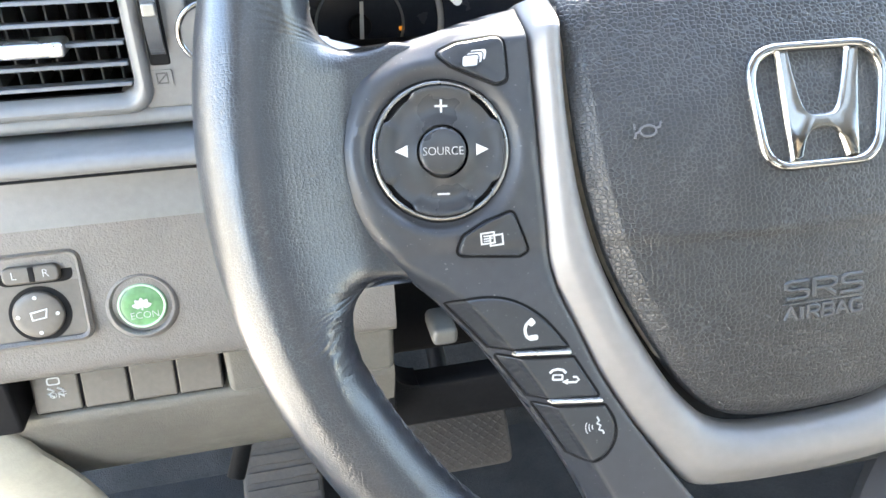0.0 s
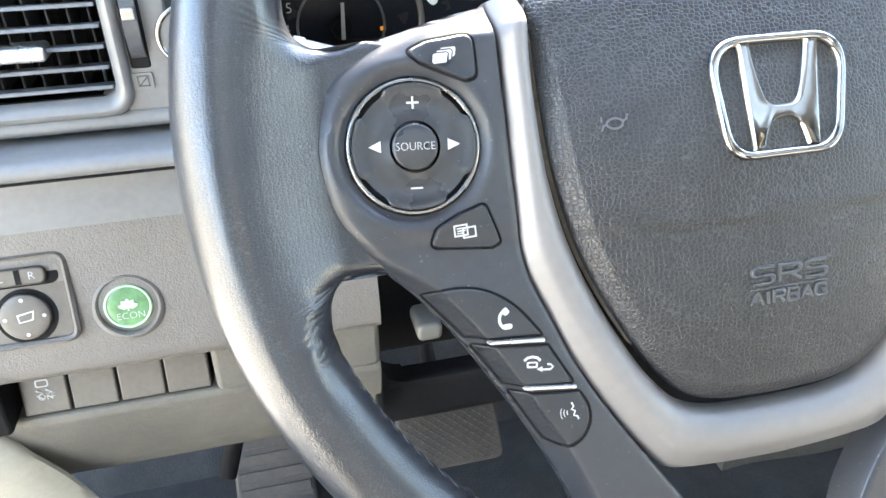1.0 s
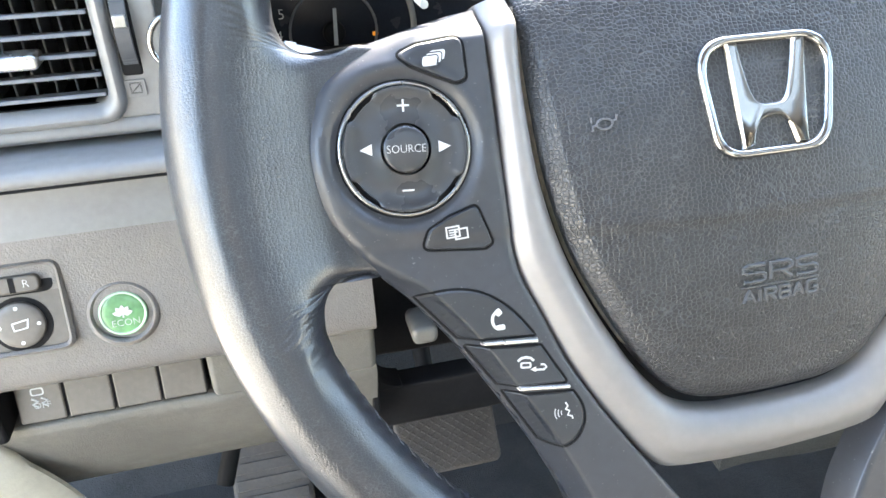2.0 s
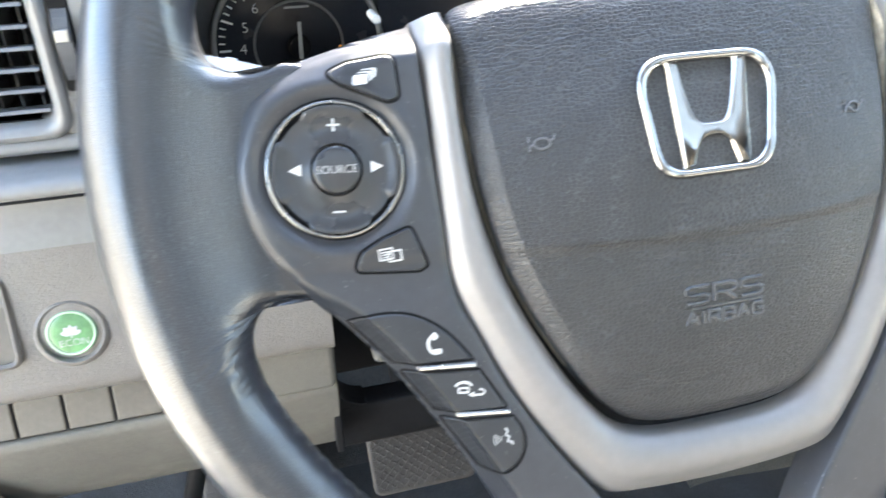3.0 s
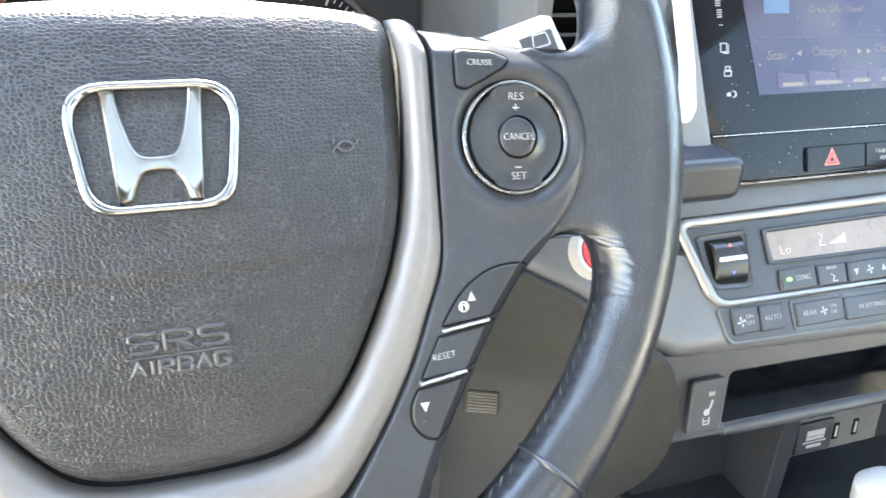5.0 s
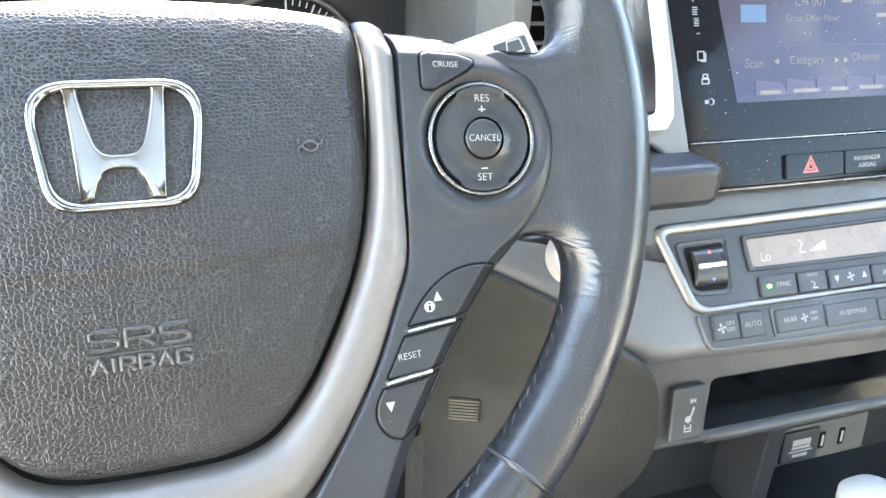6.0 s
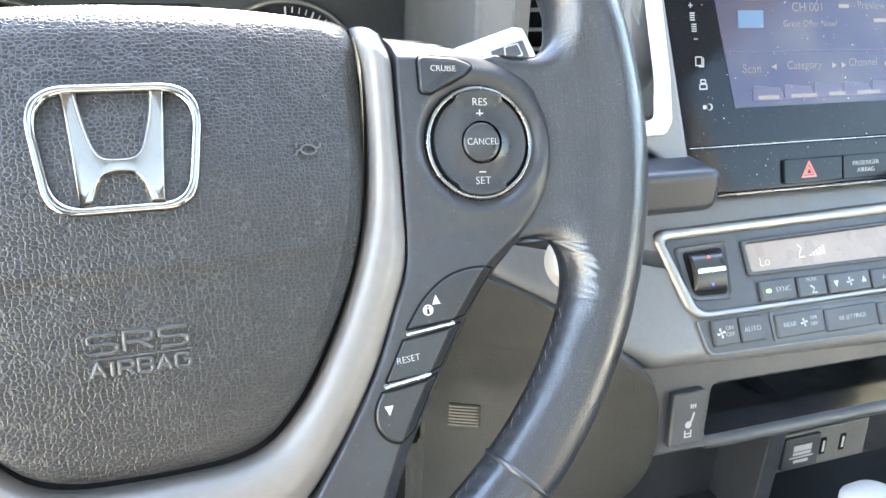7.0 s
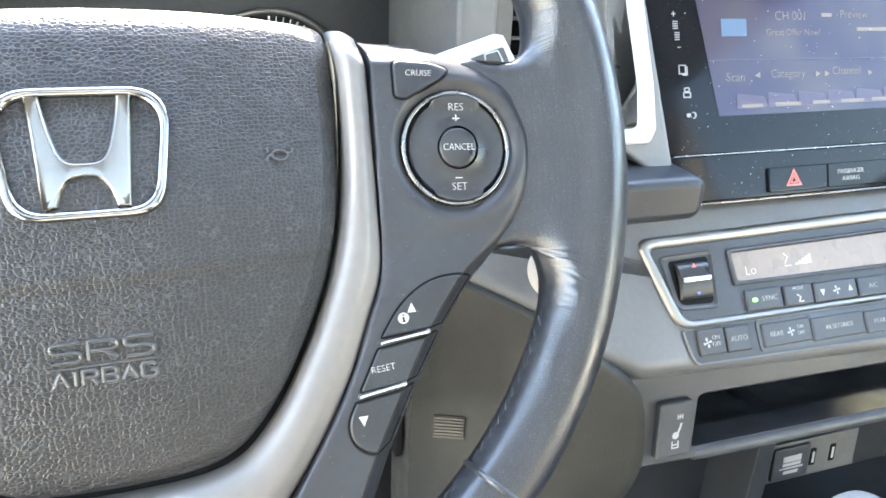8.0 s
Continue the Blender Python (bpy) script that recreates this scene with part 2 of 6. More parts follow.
def frame2(outer, inner, z0, z1, bevel=0.0):
    """Ring between two outlines with the same number of points."""
    n = len(outer)
    mid = [(outer, z0), (outer, z1 - bevel), (inset(outer, bevel), z1), (inset(inner, -bevel), z1), (inner, z1 - bevel), (inner, z0)] if bevel > 0 else [(outer, z0), (outer, z1), (inner, z1), (inner, z0)]
    verts = [(x, y, z) for poly, z in mid for x, y in poly]
    m = len(mid)
    faces = [[k * n + i, k * n + (i + 1) % n, ((k + 1) % m) * n + (i + 1) % n, ((k + 1) % m) * n + i] for k in range(m) for i in range(n)]
    return verts, faces


def loft(rows, close_rows=False, close_cols=False):
    n, m = len(rows), len(rows[0])
    verts = [v for r in rows for v in r]
    faces = []
    for i in range(n if close_rows else n - 1):
        for j in range(m if close_cols else m - 1):
            faces.append([i * m + j, i * m + (j + 1) % m, ((i + 1) % n) * m + (j + 1) % m, ((i + 1) % n) * m + j])
    return verts, faces


def tube(path, r, seg=10, caps=True, flat=1.0):
    """Round bar along a path of 3D points; r is a radius or one per point."""
    p = [Vector(q) for q in path]
    rows = []
    for i, c in enumerate(p):
        d = (p[min(i + 1, len(p) - 1)] - p[max(i - 1, 0)]).normalized()
        side = d.cross(Vector((0, 0, 1)) if abs(d.z) < 0.9 else Vector((0, 1, 0))).normalized()
        up = side.cross(d)
        rad = r[i] if isinstance(r, (list, tuple, np.ndarray)) else r
        rows.append([c + (side * math.cos(2 * math.pi * k / seg) + up * flat * math.sin(2 * math.pi * k / seg)) * rad for k in range(seg)])
    v, f = loft(rows, close_cols=True)
    if caps:
        f += [list(range(seg)), list(range(len(v) - seg, len(v)))]
    return v, f


def fan(poly, rings, wf):
    """Skin over a star-shaped outline: rings from its middle to its edge, wf(x, y, f) gives the height."""
    c = np.mean(np.array(poly), axis=0)
    rows = [[(c[0] + (x - c[0]) * f, c[1] + (y - c[1]) * f, wf(c[0] + (x - c[0]) * f, c[1] + (y - c[1]) * f, f)) for x, y in poly] for f in rings]
    v, f = loft(rows, close_cols=True)
    return v, f + [list(range(len(poly)))]


def plain_mesh_text(body, size, extrude=0.0002, align="CENTER", shear=0.0, wide=1.0, bevel=0.0):
    cu = bpy.data.curves.new("lettering", "FONT")
    cu.body, cu.size, cu.extrude, cu.align_x, cu.align_y, cu.shear = body, size, extrude, align, "CENTER", shear
    cu.offset = -0.018 * size if bevel == 0 else 0.0
    cu.resolution_u, cu.bevel_depth, cu.bevel_resolution = 3, bevel, 1
    ob = bpy.data.objects.new("lettering", cu)
    scene.collection.objects.link(ob)
    me = bpy.data.meshes.new_from_object(ob.evaluated_get(bpy.context.evaluated_depsgraph_get()))
    geo = [Vector((v.co.x * wide, v.co.y, v.co.z)) for v in me.vertices], [list(p.vertices) for p in me.polygons]
    bpy.data.objects.remove(ob)
    bpy.data.meshes.remove(me)
    return geo


def smooth(a, b, x):
    t = min(max((x - a) / (b - a), 0.0), 1.0)
    return t * t * (3 - 2 * t)


def on_plane(x, z, y0, slope, z0):
    """Pose on a dash face y = y0 + slope (z - z0): local x to the right, y up the face, z towards the driver."""
    up = Vector((0, slope, 1)).normalized()
    right = Vector((1, 0, 0))
    out = right.cross(up)
    m = Matrix((right, up, out)).transposed().to_4x4()
    m.translation = (x, y0 + slope * (z - z0), z)
    return m


# ---- steering wheel ----
# Wheel space: x right, y up in the plane of the wheel, z towards the driver; drawn in units of 0.866 mm.
UNIT = 0.000866
TILT_BACK = radians(23.7)
HUB = (0.0, 0.0, 0.66)
wheel_pose = Matrix(((1, 0, 0), (0, math.sin(TILT_BACK), math.cos(TILT_BACK)), (0, -math.cos(TILT_BACK), math.sin(TILT_BACK)))).transposed().to_4x4()
wheel_pose.translation = HUB
wheel = thing("steering_wheel", "black leather steering wheel with silver bezel and control buttons", "steering wheel", wheel_pose)


def sized(geo):
    return [Vector(v) * UNIT for v in geo[0]], geo[1]


def flip(geo):
    """Mirror across the wheel's middle."""
    return [Vector((-v[0], v[1], v[2])) for v in geo[0]], [list(f)[::-1] for f in geo[1]]


def wpart(name, geo, mat, parent=None, label="", sharp=40.0):
    return part(name, sized(geo), mat, parent or wheel, label, sharp)


MID_V, RIM_R = 17.0, 206.7


SEAM_PHI = 3.06
WEB_R = [140, 152, 166, 173, 179, 185, 191, 197, 203, 208]
WEB_W = [-6, -5.4, -4.6, -3.2, -0.6, 2.6, 5.9, 9.0, 11.3, 12.0]
WEB_R, WEB_W = np.array(spline(list(zip(WEB_R, WEB_W)), 12)).T


def rim_puff(d, phi):
    """Leather drawn in at each stitch along the inner seam, at d degrees from the spoke."""
    at = abs(phi - SEAM_PHI)
    if at > 0.9:
        return 0.0
    cell = (d / 2 + 0.25 * (phi - SEAM_PHI)) % 1.0
    return (0.75 * math.sin(math.pi * cell) - 0.45) * math.exp(-(at / 0.28) ** 2) - 0.25 * math.exp(-(at / 0.05) ** 2)


def rim_point(theta, phi):
    """A place on the plain round rim, away from the spokes."""
    d = math.degrees(math.atan2(math.sin(theta), abs(math.cos(theta))))
    puff = rim_puff(d, phi)
    r = RIM_R + (16.8 + puff) * math.cos(phi)
    x, y, w = r * math.cos(theta), MID_V + r * math.sin(theta), -5.0 + (17.0 + puff) * math.sin(phi)
    return x, y, w + 0.25 * noise.noise((x * 0.035, y * 0.035, w * 0.03))


def ring_arc(a0, a1, step):
    n = max(int(abs(a1 - a0) / step), 1)
    return [(190.0 * math.cos(radians(a)), MID_V + 190.0 * math.sin(radians(a))) for a in np.linspace(a0, a1, n, endpoint=False)]


# inner outline of the leather on the right half: rim, rounded fillet, over the spoke, under its cover, and up again
WEB_LOW, WEB_TOP = -21.6, 17.4
WEB_EDGE = spline([(176.7, -52.9), (178.3, -45), (178.4, -39), (177.2, -33.5), (174.6, -29.2), (170.8, -26.6), (166, -25.5), (160, -25.7), (154, -27.5), (149.5, -25.5), (157, -13), (165, 0), (169.5, 11), (169.5, 23), (164, 37), (156, 47), (147.5, 53.5), (154, 56.0), (161, 54.3), (168, 53.8), (174, 55.0), (178.6, 58.6), (180.9, 64.5), (181.3, 73.8)], 14)
WEB_EDGE = [tuple(p) for p in resample(WEB_EDGE, 520)]
RIM_EDGE = np.array(ring_arc(-90, WEB_LOW, 0.22) + WEB_EDGE + ring_arc(WEB_TOP, 90, 0.4)[1:])
RIM_ANGLE = np.r_[np.linspace(-90, WEB_LOW, len(ring_arc(-90, WEB_LOW, 0.22)), endpoint=False), np.linspace(WEB_LOW, WEB_TOP, 520), np.linspace(WEB_TOP, 90, len(ring_arc(WEB_TOP, 90, 0.4)), endpoint=False)[1:]]
# how wide the leather rolls over at its edge: broad on the rim, narrow where it goes under the cover
under = np.array([smooth(177, 160, x) * smooth(-30.0, -24.0, y + max(157 - x, 0) * 0.4) * smooth(58, 51, y - max(160 - x, 0) * 0.3) for x, y in RIM_EDGE])
on_rim = np.array([max(smooth(WEB_LOW + 5, WEB_LOW - 4, a), smooth(WEB_TOP - 3, WEB_TOP + 5, a)) for a in RIM_ANGLE])
ROLL = 9.5 + 7.3 * on_rim - 7.5 * under


def rim_geo():
    outer = list(np.linspace(-math.pi / 2, math.pi / 2, 22, endpoint=False))
    front = [math.pi / 2 + math.pi / 2 * math.sin(math.pi / 2 * k / 38) ** 0.9 for k in range(38)] + [math.pi]
    back = [math.pi + math.pi / 2 * k / 12 for k in range(1, 12)]
    halves = []
    for i, (q, a) in enumerate(zip(RIM_EDGE, RIM_ANGLE)):
        t = radians(a)
        crown = np.array((RIM_R * math.cos(t), MID_V + RIM_R * math.sin(t)))
        own = smooth(WEB_LOW - 7, WEB_LOW + 8, a) * smooth(WEB_TOP + 8, WEB_TOP - 6, a)
        gather = math.exp(-((a + 17.0) / 4.5) ** 2) + 0.7 * math.exp(-((a - 14.5) / 3.0) ** 2)
        plain = own < 0.001
        row = []
        for phi in outer:
            r = RIM_R + 16.8 * math.cos(phi)
            x, y, w = r * math.cos(t), MID_V + r * math.sin(t), -5.0 + 17.0 * math.sin(phi)
            row.append((x, y, w + 0.25 * noise.noise((x * 0.035, y * 0.035, w * 0.03))))
        for phi in front + back:
            if plain:
                row.append(rim_point(t, phi))
                continue
            u = -math.cos(phi)
            p = crown + (q - crown) * u
            k = int(np.argmin((RIM_EDGE[:, 0] - p[0]) ** 2 + (RIM_EDGE[:, 1] - p[1]) ** 2))
            d = math.hypot(RIM_EDGE[k, 0] - p[0], RIM_EDGE[k, 1] - p[1])
            e = max(1 - d / ROLL[k], 0.0)
            g = math.sqrt(max(1 - e * e, 0.0))
            r = math.hypot(p[0], p[1] - MID_V)
            base = -5.0 - 2.5 * own
            if phi <= math.pi:
                top = own * float(np.interp(r, WEB_R, WEB_W)) + (1 - own) * 12.0
                w = base + (top - base) * g
                # gathered leather: folds that run square to the edge
                fade = gather * smooth(26.0, 3.0, d) * (1 - under[k])
                fold = math.sin(i * 0.62 + 5.0 * noise.noise((p[0] * 0.11, p[1] * 0.11, 3.0)))
                w += fade * (0.20 * fold * (0.35 + noise.noise((p[0] * 0.10, p[1] * 0.13, 9.0))) + 0.5 * noise.noise((i * 0.06, u * 3.0, 5.0)))
                puff = (1 - own) * rim_puff(a, phi)
            else:
                w = base + (-22.0 - base) * g
                puff = 0.0
            x, y = p + (p - crown) / 17.0 * puff
            row.append((x, y, w + 0.25 * noise.noise((x * 0.035, y * 0.035, w * 0.03))))
        halves.append(row)
    return loft(halves + [[(-x, y, w) for x, y, w in row] for row in reversed(halves)], True, True)


rim = wpart("rim", rim_geo(), LEATHER, label="worn black leather rim with a shiny polished grip", sharp=80)


def stitch_run(a0, a1, thick=0.30):
    """Slanted thread stitches along the inner seam of both sides of the rim, one every two degrees."""
    runs = [[], []]
    for i in range(a0, a1, 2):
        for side in (0, 1):
            t = radians(i) if side == 0 else math.pi - radians(i)
            step = radians(0.62) * (1 if side == 0 else -1)
            p = [Vector(rim_point(t - step, SEAM_PHI - 0.12)), Vector(rim_point(t, SEAM_PHI)), Vector(rim_point(t + step, SEAM_PHI + 0.12))]
            out = (p[1] - Vector((RIM_R * math.cos(t), MID_V + RIM_R * math.sin(t), -5.0))).normalized()
            p = [p[0] - out * 0.1, p[1] + out * 0.7, p[2] - out * 0.1]
            runs[side].append(tube(spline(p, 3), [thick * 0.5] + [thick] * 5 + [thick * 0.5], 6))
    return [join(*g) for g in runs]


for a0, a1 in ((-86, -46), (-42, -22), (20, 60)):
    for g in stitch_run(a0, a1):
        wpart("stitching", g, THREAD, rim, "grey thread stitches along the inner seam")


def rim_band(theta, width, lift, p0, p1, n=28):
    """Raised leather lip across the rim."""
    rows = []
    for dt in (-1.0, -0.7, -0.3, 0.0, 0.3, 0.7, 1.0):
        row = []
        for j in range(n):
            phi = p0 + (p1 - p0) * j / (n - 1)
            t = theta + dt * width
            q = Vector(rim_point(t, phi))
            o = (q - Vector((RIM_R * math.cos(t), MID_V + RIM_R * math.sin(t), -5.0))).normalized()
            row.append(q + o * (lift * (1 - dt * dt) - 0.15))
        rows.append(row)
    return loft(rows)


for a in (-44.8, 224.8):
    wpart("seam", rim_band(radians(a), 0.007, 1.2, -0.6, 3.6), LEATHER, rim, "raised leather seam across the rim", sharp=80)
    wpart("lower_cover", rim_band(radians(a - 9.5 if a < 0 else a + 9.5), 0.150, 0.45, -0.9, 2.6, 40), LEATHER, rim, "smoother leather on the lower rim", sharp=80)

# outline of the left spoke cover: along the silver bezel, and along the rim side
INNER = spline([(-107, 66), (-108, 58), (-107.5, 39), (-107, 18), (-106.5, -5), (-105, -31), (-97, -52), (-89, -71), (-79, -89), (-68, -106), (-57, -122), (-46, -138), (-38, -152), (-33, -166)], 10)
OUTER = spline([(-107, 66.5), (-118, 64), (-138, 59), (-154, 54.5), (-164, 47.5), (-172, 36), (-177, 22), (-177, 9), (-173, -4), (-164, -18), (-156, -28), (-145, -40), (-131, -58), (-118, -79), (-106, -100), (-98, -116), (-92, -130), (-88, -145), (-84, -162)], 10)
OUTER_NP = np.array(OUTER)
DIAL_C = (-142.0, 17.3)


def cover_w(u, v):
    """Height of the left spoke cover: rolled outer edge, broad lower chamfer, a shallow dish round the dial."""
    d = float(np.min(np.hypot(OUTER_NP[:, 0] - u, OUTER_NP[:, 1] - v)))
    low = smooth(-18.0, -40.0, v)
    wide, drop = 5.5 + 3.4 * low, 3.6 + 6.6 * low
    k = smooth(36.0, 44.0, v) * smooth(-124.0, -134.0, u)
    roof_ = smooth(38.0, 52.0, v)
    wide, drop = wide - 2.0 * k + 7.5 * roof_, drop - 1.2 * k + 5.5 * roof_
    x = max(1 - d / wide, 0.0)
    w = -1.0 - drop * (x * x * (1 - low) + low * x * smooth(0.0, 0.30, x))
    r = math.hypot(u - DIAL_C[0], v - DIAL_C[1])
    w -= 2.2 * (1 - smooth(24.0, 29.0, r))
    w += 0.9 * math.exp(-((r - 29.5) / 2.2) ** 2) * smooth(-26, -8, v)
    w -= 7.0 * smooth(52.0, 68.0, v) * smooth(-128.0, -107.0, u)
    crease = -17.0 - 0.03 * (u + 140)
    w -= 0.8 * smooth(crease + 2.5, crease - 2.5, v) * (1 - low)
    return w


def cover_geo():
    n = 170
    a, b = resample(INNER, n), resample(OUTER, n)
    cols = [0.0, 0.0, 0.015, 0.05] + list(np.linspace(0.09, 0.90, 34)) + [0.93, 0.955, 0.975, 0.99, 1.0, 1.0]
    rows = []
    for i in range(n):
        row = []
        for j, s in enumerate(cols):
            u, v = a[i] * (1 - s) + b[i] * s
            w = cover_w(u, v) - (1.2 if j == 1 else 0.5 if j == 2 else 0)
            if j == 0 or j == len(cols) - 1:
                w = -20.0
            row.append((u, v, w))
        rows.append(row)
    return loft(rows)


EDGE_W = [(u, v, cover_w(u, v) - 1.1) for u, v in resample(OUTER, 150) if -24 < v < 44]
COVER = cover_geo()
for k, geo in enumerate((COVER, flip(COVER))):
    cover = wpart("spoke_cover", geo, SATIN, label="satin black plastic spoke cover", sharp=50)
    seal = tube(EDGE_W, [0.62 * min(1.0, 0.1 + 6 * min(i, len(EDGE_W) - 1 - i) / len(EDGE_W)) for i in range(len(EDGE_W))], 6)
    wpart("gap_line", flip(seal) if k else seal, BLACK, cover)


def key_geo(poly, lift=0.9, edge=1.2, deep=4.0):
    """Push button that follows the spoke cover."""
    def wf(x, y, f):
        return cover_w(x, y) + lift - edge * smooth(0.90, 1.0, f) ** 2
    top = fan(poly, [0.02] + list(np.linspace(0.1, 0.88, 42)) + [0.90, 0.92, 0.94, 0.955, 0.97, 0.985, 1.0], wf)
    n = len(poly)
    side = loft([[(x, y, cover_w(x, y) + lift - edge) for x, y in poly], [(x, y, cover_w(x, y) - deep) for x, y in poly]], close_cols=True)
    return join(top, side)


def groove_geo(poly, width=0.75, lift=0.25):
    outer = inset(poly, -width)
    return loft([[(x, y, cover_w(x, y) + lift) for x, y in outer], [(x, y, cover_w(x, y) + lift) for x, y in inset(poly, 0.2)]], close_cols=True)


def dense(poly, step=0.8):
    out = []
    for i in range(len(poly)):
        a, b = np.array(poly[i]), np.array(poly[(i + 1) % len(poly)])
        k = max(int(np.linalg.norm(b - a) / step), 1)
        out += [tuple(a + (b - a) * j / k) for j in range(k)]
    return out


UPPER_KEY = dense(rounded([(-142, 50.5), (-134, 53.5), (-116.9, 55.3), (-116.6, 39.3), (-121, 38.4), (-137, 46)], [3.5, 7, 3.8, 2.6, 3, 4]))
LOWER_KEY = dense(rounded([(-140.5, -19.5), (-137.5, -12.5), (-129, -8.5), (-118.5, -5.5), (-113.6, -20.8), (-117, -22.3)], [2.5, 3, 3, 2.5, 1.5, 2]))
KEY_1 = dense([tuple(p) for p in spline([(-144.6, -37.3), (-137, -35.7), (-127, -36.4), (-118, -40.0), (-109.5, -47.0), (-101.5, -57.8)], 6)] + [(-130.0, -55.6)])
KEY_2 = dense(rounded([(-128.0, -58.9), (-99.6, -62.3), (-90.6, -78.6), (-116.8, -76.2)], 0.8))
KEY_3 = dense([(-115.0, -79.4)] + [tuple(p) for p in spline([(-88.6, -82.6), (-85.4, -89), (-85.4, -96), (-89.5, -102), (-96, -104), (-102.6, -101.4)], 6)])


def legend(name, geo, parent, u, v, w, turn=0.0, mat=WHITE, label=""):
    """Print on a spoke key, laid over the curve of the cover."""
    m = Matrix.Translation((u, v, w)) @ Matrix.Rotation(radians(turn), 4, "Z")
    flat = moved(geo, m)
    level = cover_w(-abs(u), v)
    bent = [Vector((p[0], p[1], p[2] + cover_w(-abs(p[0]), p[1]) - level)) for p in flat[0]], flat[1]
    return wpart(name, bent, mat, parent, label)


def bars(rects, thick=0.12):
    return join(*[slab(box2(*r), 0, thick) for r in rects])


def tri(size, turn=0.0):
    pts = [(size * math.cos(radians(turn + a)), size * math.sin(radians(turn + a))) for a in (0, 130, 230)]
    return slab(pts, 0, 0.12)


def both(name, poly, left, right, **kw):
    """The same key on both spokes; returns the two keys."""
    geo, gap = key_geo(poly, **kw), groove_geo(poly)
    made = []
    for side, label in ((0, left), (1, right)):
        k = wpart(name, flip(geo) if side else geo, BUTTON, label=label)
        wpart("gap_line", flip(gap) if side else gap, BLACK, k)
        made.append(k)
    return made


def sized_text(body, size, **kw):
    return plain_mesh_text(body, size, 0.1, **kw)


lk, rk = both("push_button", UPPER_KEY, "black audio menu button with stacked cards icon", "black cruise control button", lift=1.5, edge=1.5)
w = cover_w(-128.3, 47.6) + 2.2
CARD = rounded([(-3.2, -2.0), (2.4, -1.7), (3.2, 1.7), (-2.4, 1.5)], 0.9)
for i, grow, mat in ((2, 0, WHITE), (1, 0.45, BUTTON), (1, 0, WHITE), (0, 0.45, BUTTON), (0, 0, WHITE)):
    card = moved(slab(inset(CARD, -grow), 0, 0.06), Matrix.Translation((1.5 * i - 1.6, 0.95 * i - 0.7, 0.18 * (2 - i) + (0.09 if grow == 0 else 0))))
    legend("stacked_cards_icon", card, lk, -128.3, 47.6, w, mat=mat)
legend("lettering", sized_text("CRUISE", 3.5), rk, 127.2, 48.6, w + 0.1, -3)

lk = wpart("push_button", key_geo(LOWER_KEY, 1.5, 1.5), BUTTON, label="black display button with overlapping windows icon")
wpart("gap_line", groove_geo(LOWER_KEY), BLACK, lk)
w = cover_w(-127, -15) + 1.6
win = join(frame2(box2(-4, -2, 1.4, 2.4), box2(-3.4, -1.4, 0.8, 1.8), 0, 0.12), frame2(box2(-0.8, -3, 4.4, 1.2), box2(-0.2, -2.4, 3.8, 0.6), 0, 0.12), bars([(-2.8, 0.7, 0.4, 1.2), (-2.8, -0.2, 0.4, 0.3), (-2.8, -1.0, -0.6, -0.6)]))
legend("windows_icon", win, lk, -127.5, -14.5, w, 2)

names = (("black telephone button", "black information button"), ("black hang-up button", "black reset button"), ("black voice command button", "black downward scroll button"))
k1 = both("push_button", KEY_1, *names[0], lift=0.7, edge=0.8)
k2 = both("push_button", KEY_2, *names[1], lift=0.7, edge=0.8)
k3 = both("push_button", KEY_3, *names[2], lift=0.7, edge=0.8)
for a, b in (((-122.8, -57.6), (-100.2, -60.0)), ((-110.6, -77.5), (-89.4, -80.3))):
    d = (Vector((*b, 0)) - Vector((*a, 0))).normalized()
    s = Vector((-d.y, d.x, 0))
    geo = loft([[(*(Vector(a) * (1 - t) + Vector(b) * t + Vector((s.x, s.y)) * o), -1.0 + 1.7 - 1.4 * abs(o) ** 3 - 3.0 * (max(abs(t - 0.5) - 0.47, 0) / 0.03) ** 2) for o in (-1.0, -0.85, -0.5, 0.0, 0.5, 0.85, 1.0)] for t in np.linspace(0, 1, 30)])
    wpart("separator_bar", geo, BRIGHT, label="bright satin metal strip between buttons")
    wpart("separator_bar", flip(geo), BRIGHT, label="bright satin metal strip between buttons")


def handset(s=1.0):
    arc = [(s * 3.2 * math.cos(radians(a)) + 1.2, s * 4.2 * math.sin(radians(a)), 0) for a in range(110, 251, 10)]
    body = tube(arc, 0.75 * s, 6, flat=0.25)
    return join(body, moved(slab(box2(-0.9, -1.3, 1.6, 1.3, 0.8), 0, 0.2), Matrix.Translation((1.3 * s, 3.6 * s, 0)) @ Matrix.Rotation(radians(35), 4, "Z")), moved(slab(box2(-1.6, -1.0, 2.0, 1.0, 0.9), 0, 0.2), Matrix.Translation((1.8 * s, -3.6 * s, 0)) @ Matrix.Rotation(radians(0), 4, "Z")))


w = cover_w(-117, -50) + 0.75
legend("telephone_icon", handset(0.78), k1[0], -116.4, -49.8, w)
w2 = cover_w(-104, -70) + 0.75
back = join(tube([(0.4, -2.6, 0), (4.4, -2.6, 0), (5.4, -1.6, 0), (4.4, -0.6, 0), (3.0, -0.6, 0)], 0.4, 6, flat=0.3), moved(tri(1.4, 180), Matrix.Translation((0.2, -2.4, 0))), frame2(box2(-5.2, -1.9, -0.8, 0.5, 0.7), box2(-4.5, -1.2, -1.5, -0.1, 0.4), 0, 0.12), tube([(-6.2, 0.9, 0), (-5, 2.0, 0), (-3, 2.4, 0), (-1, 2.0, 0), (0.2, 0.9, 0)], 0.5, 6, flat=0.3))
legend("hang_up_icon", back, k2[0], -103.6, -68.6, w2, -8)
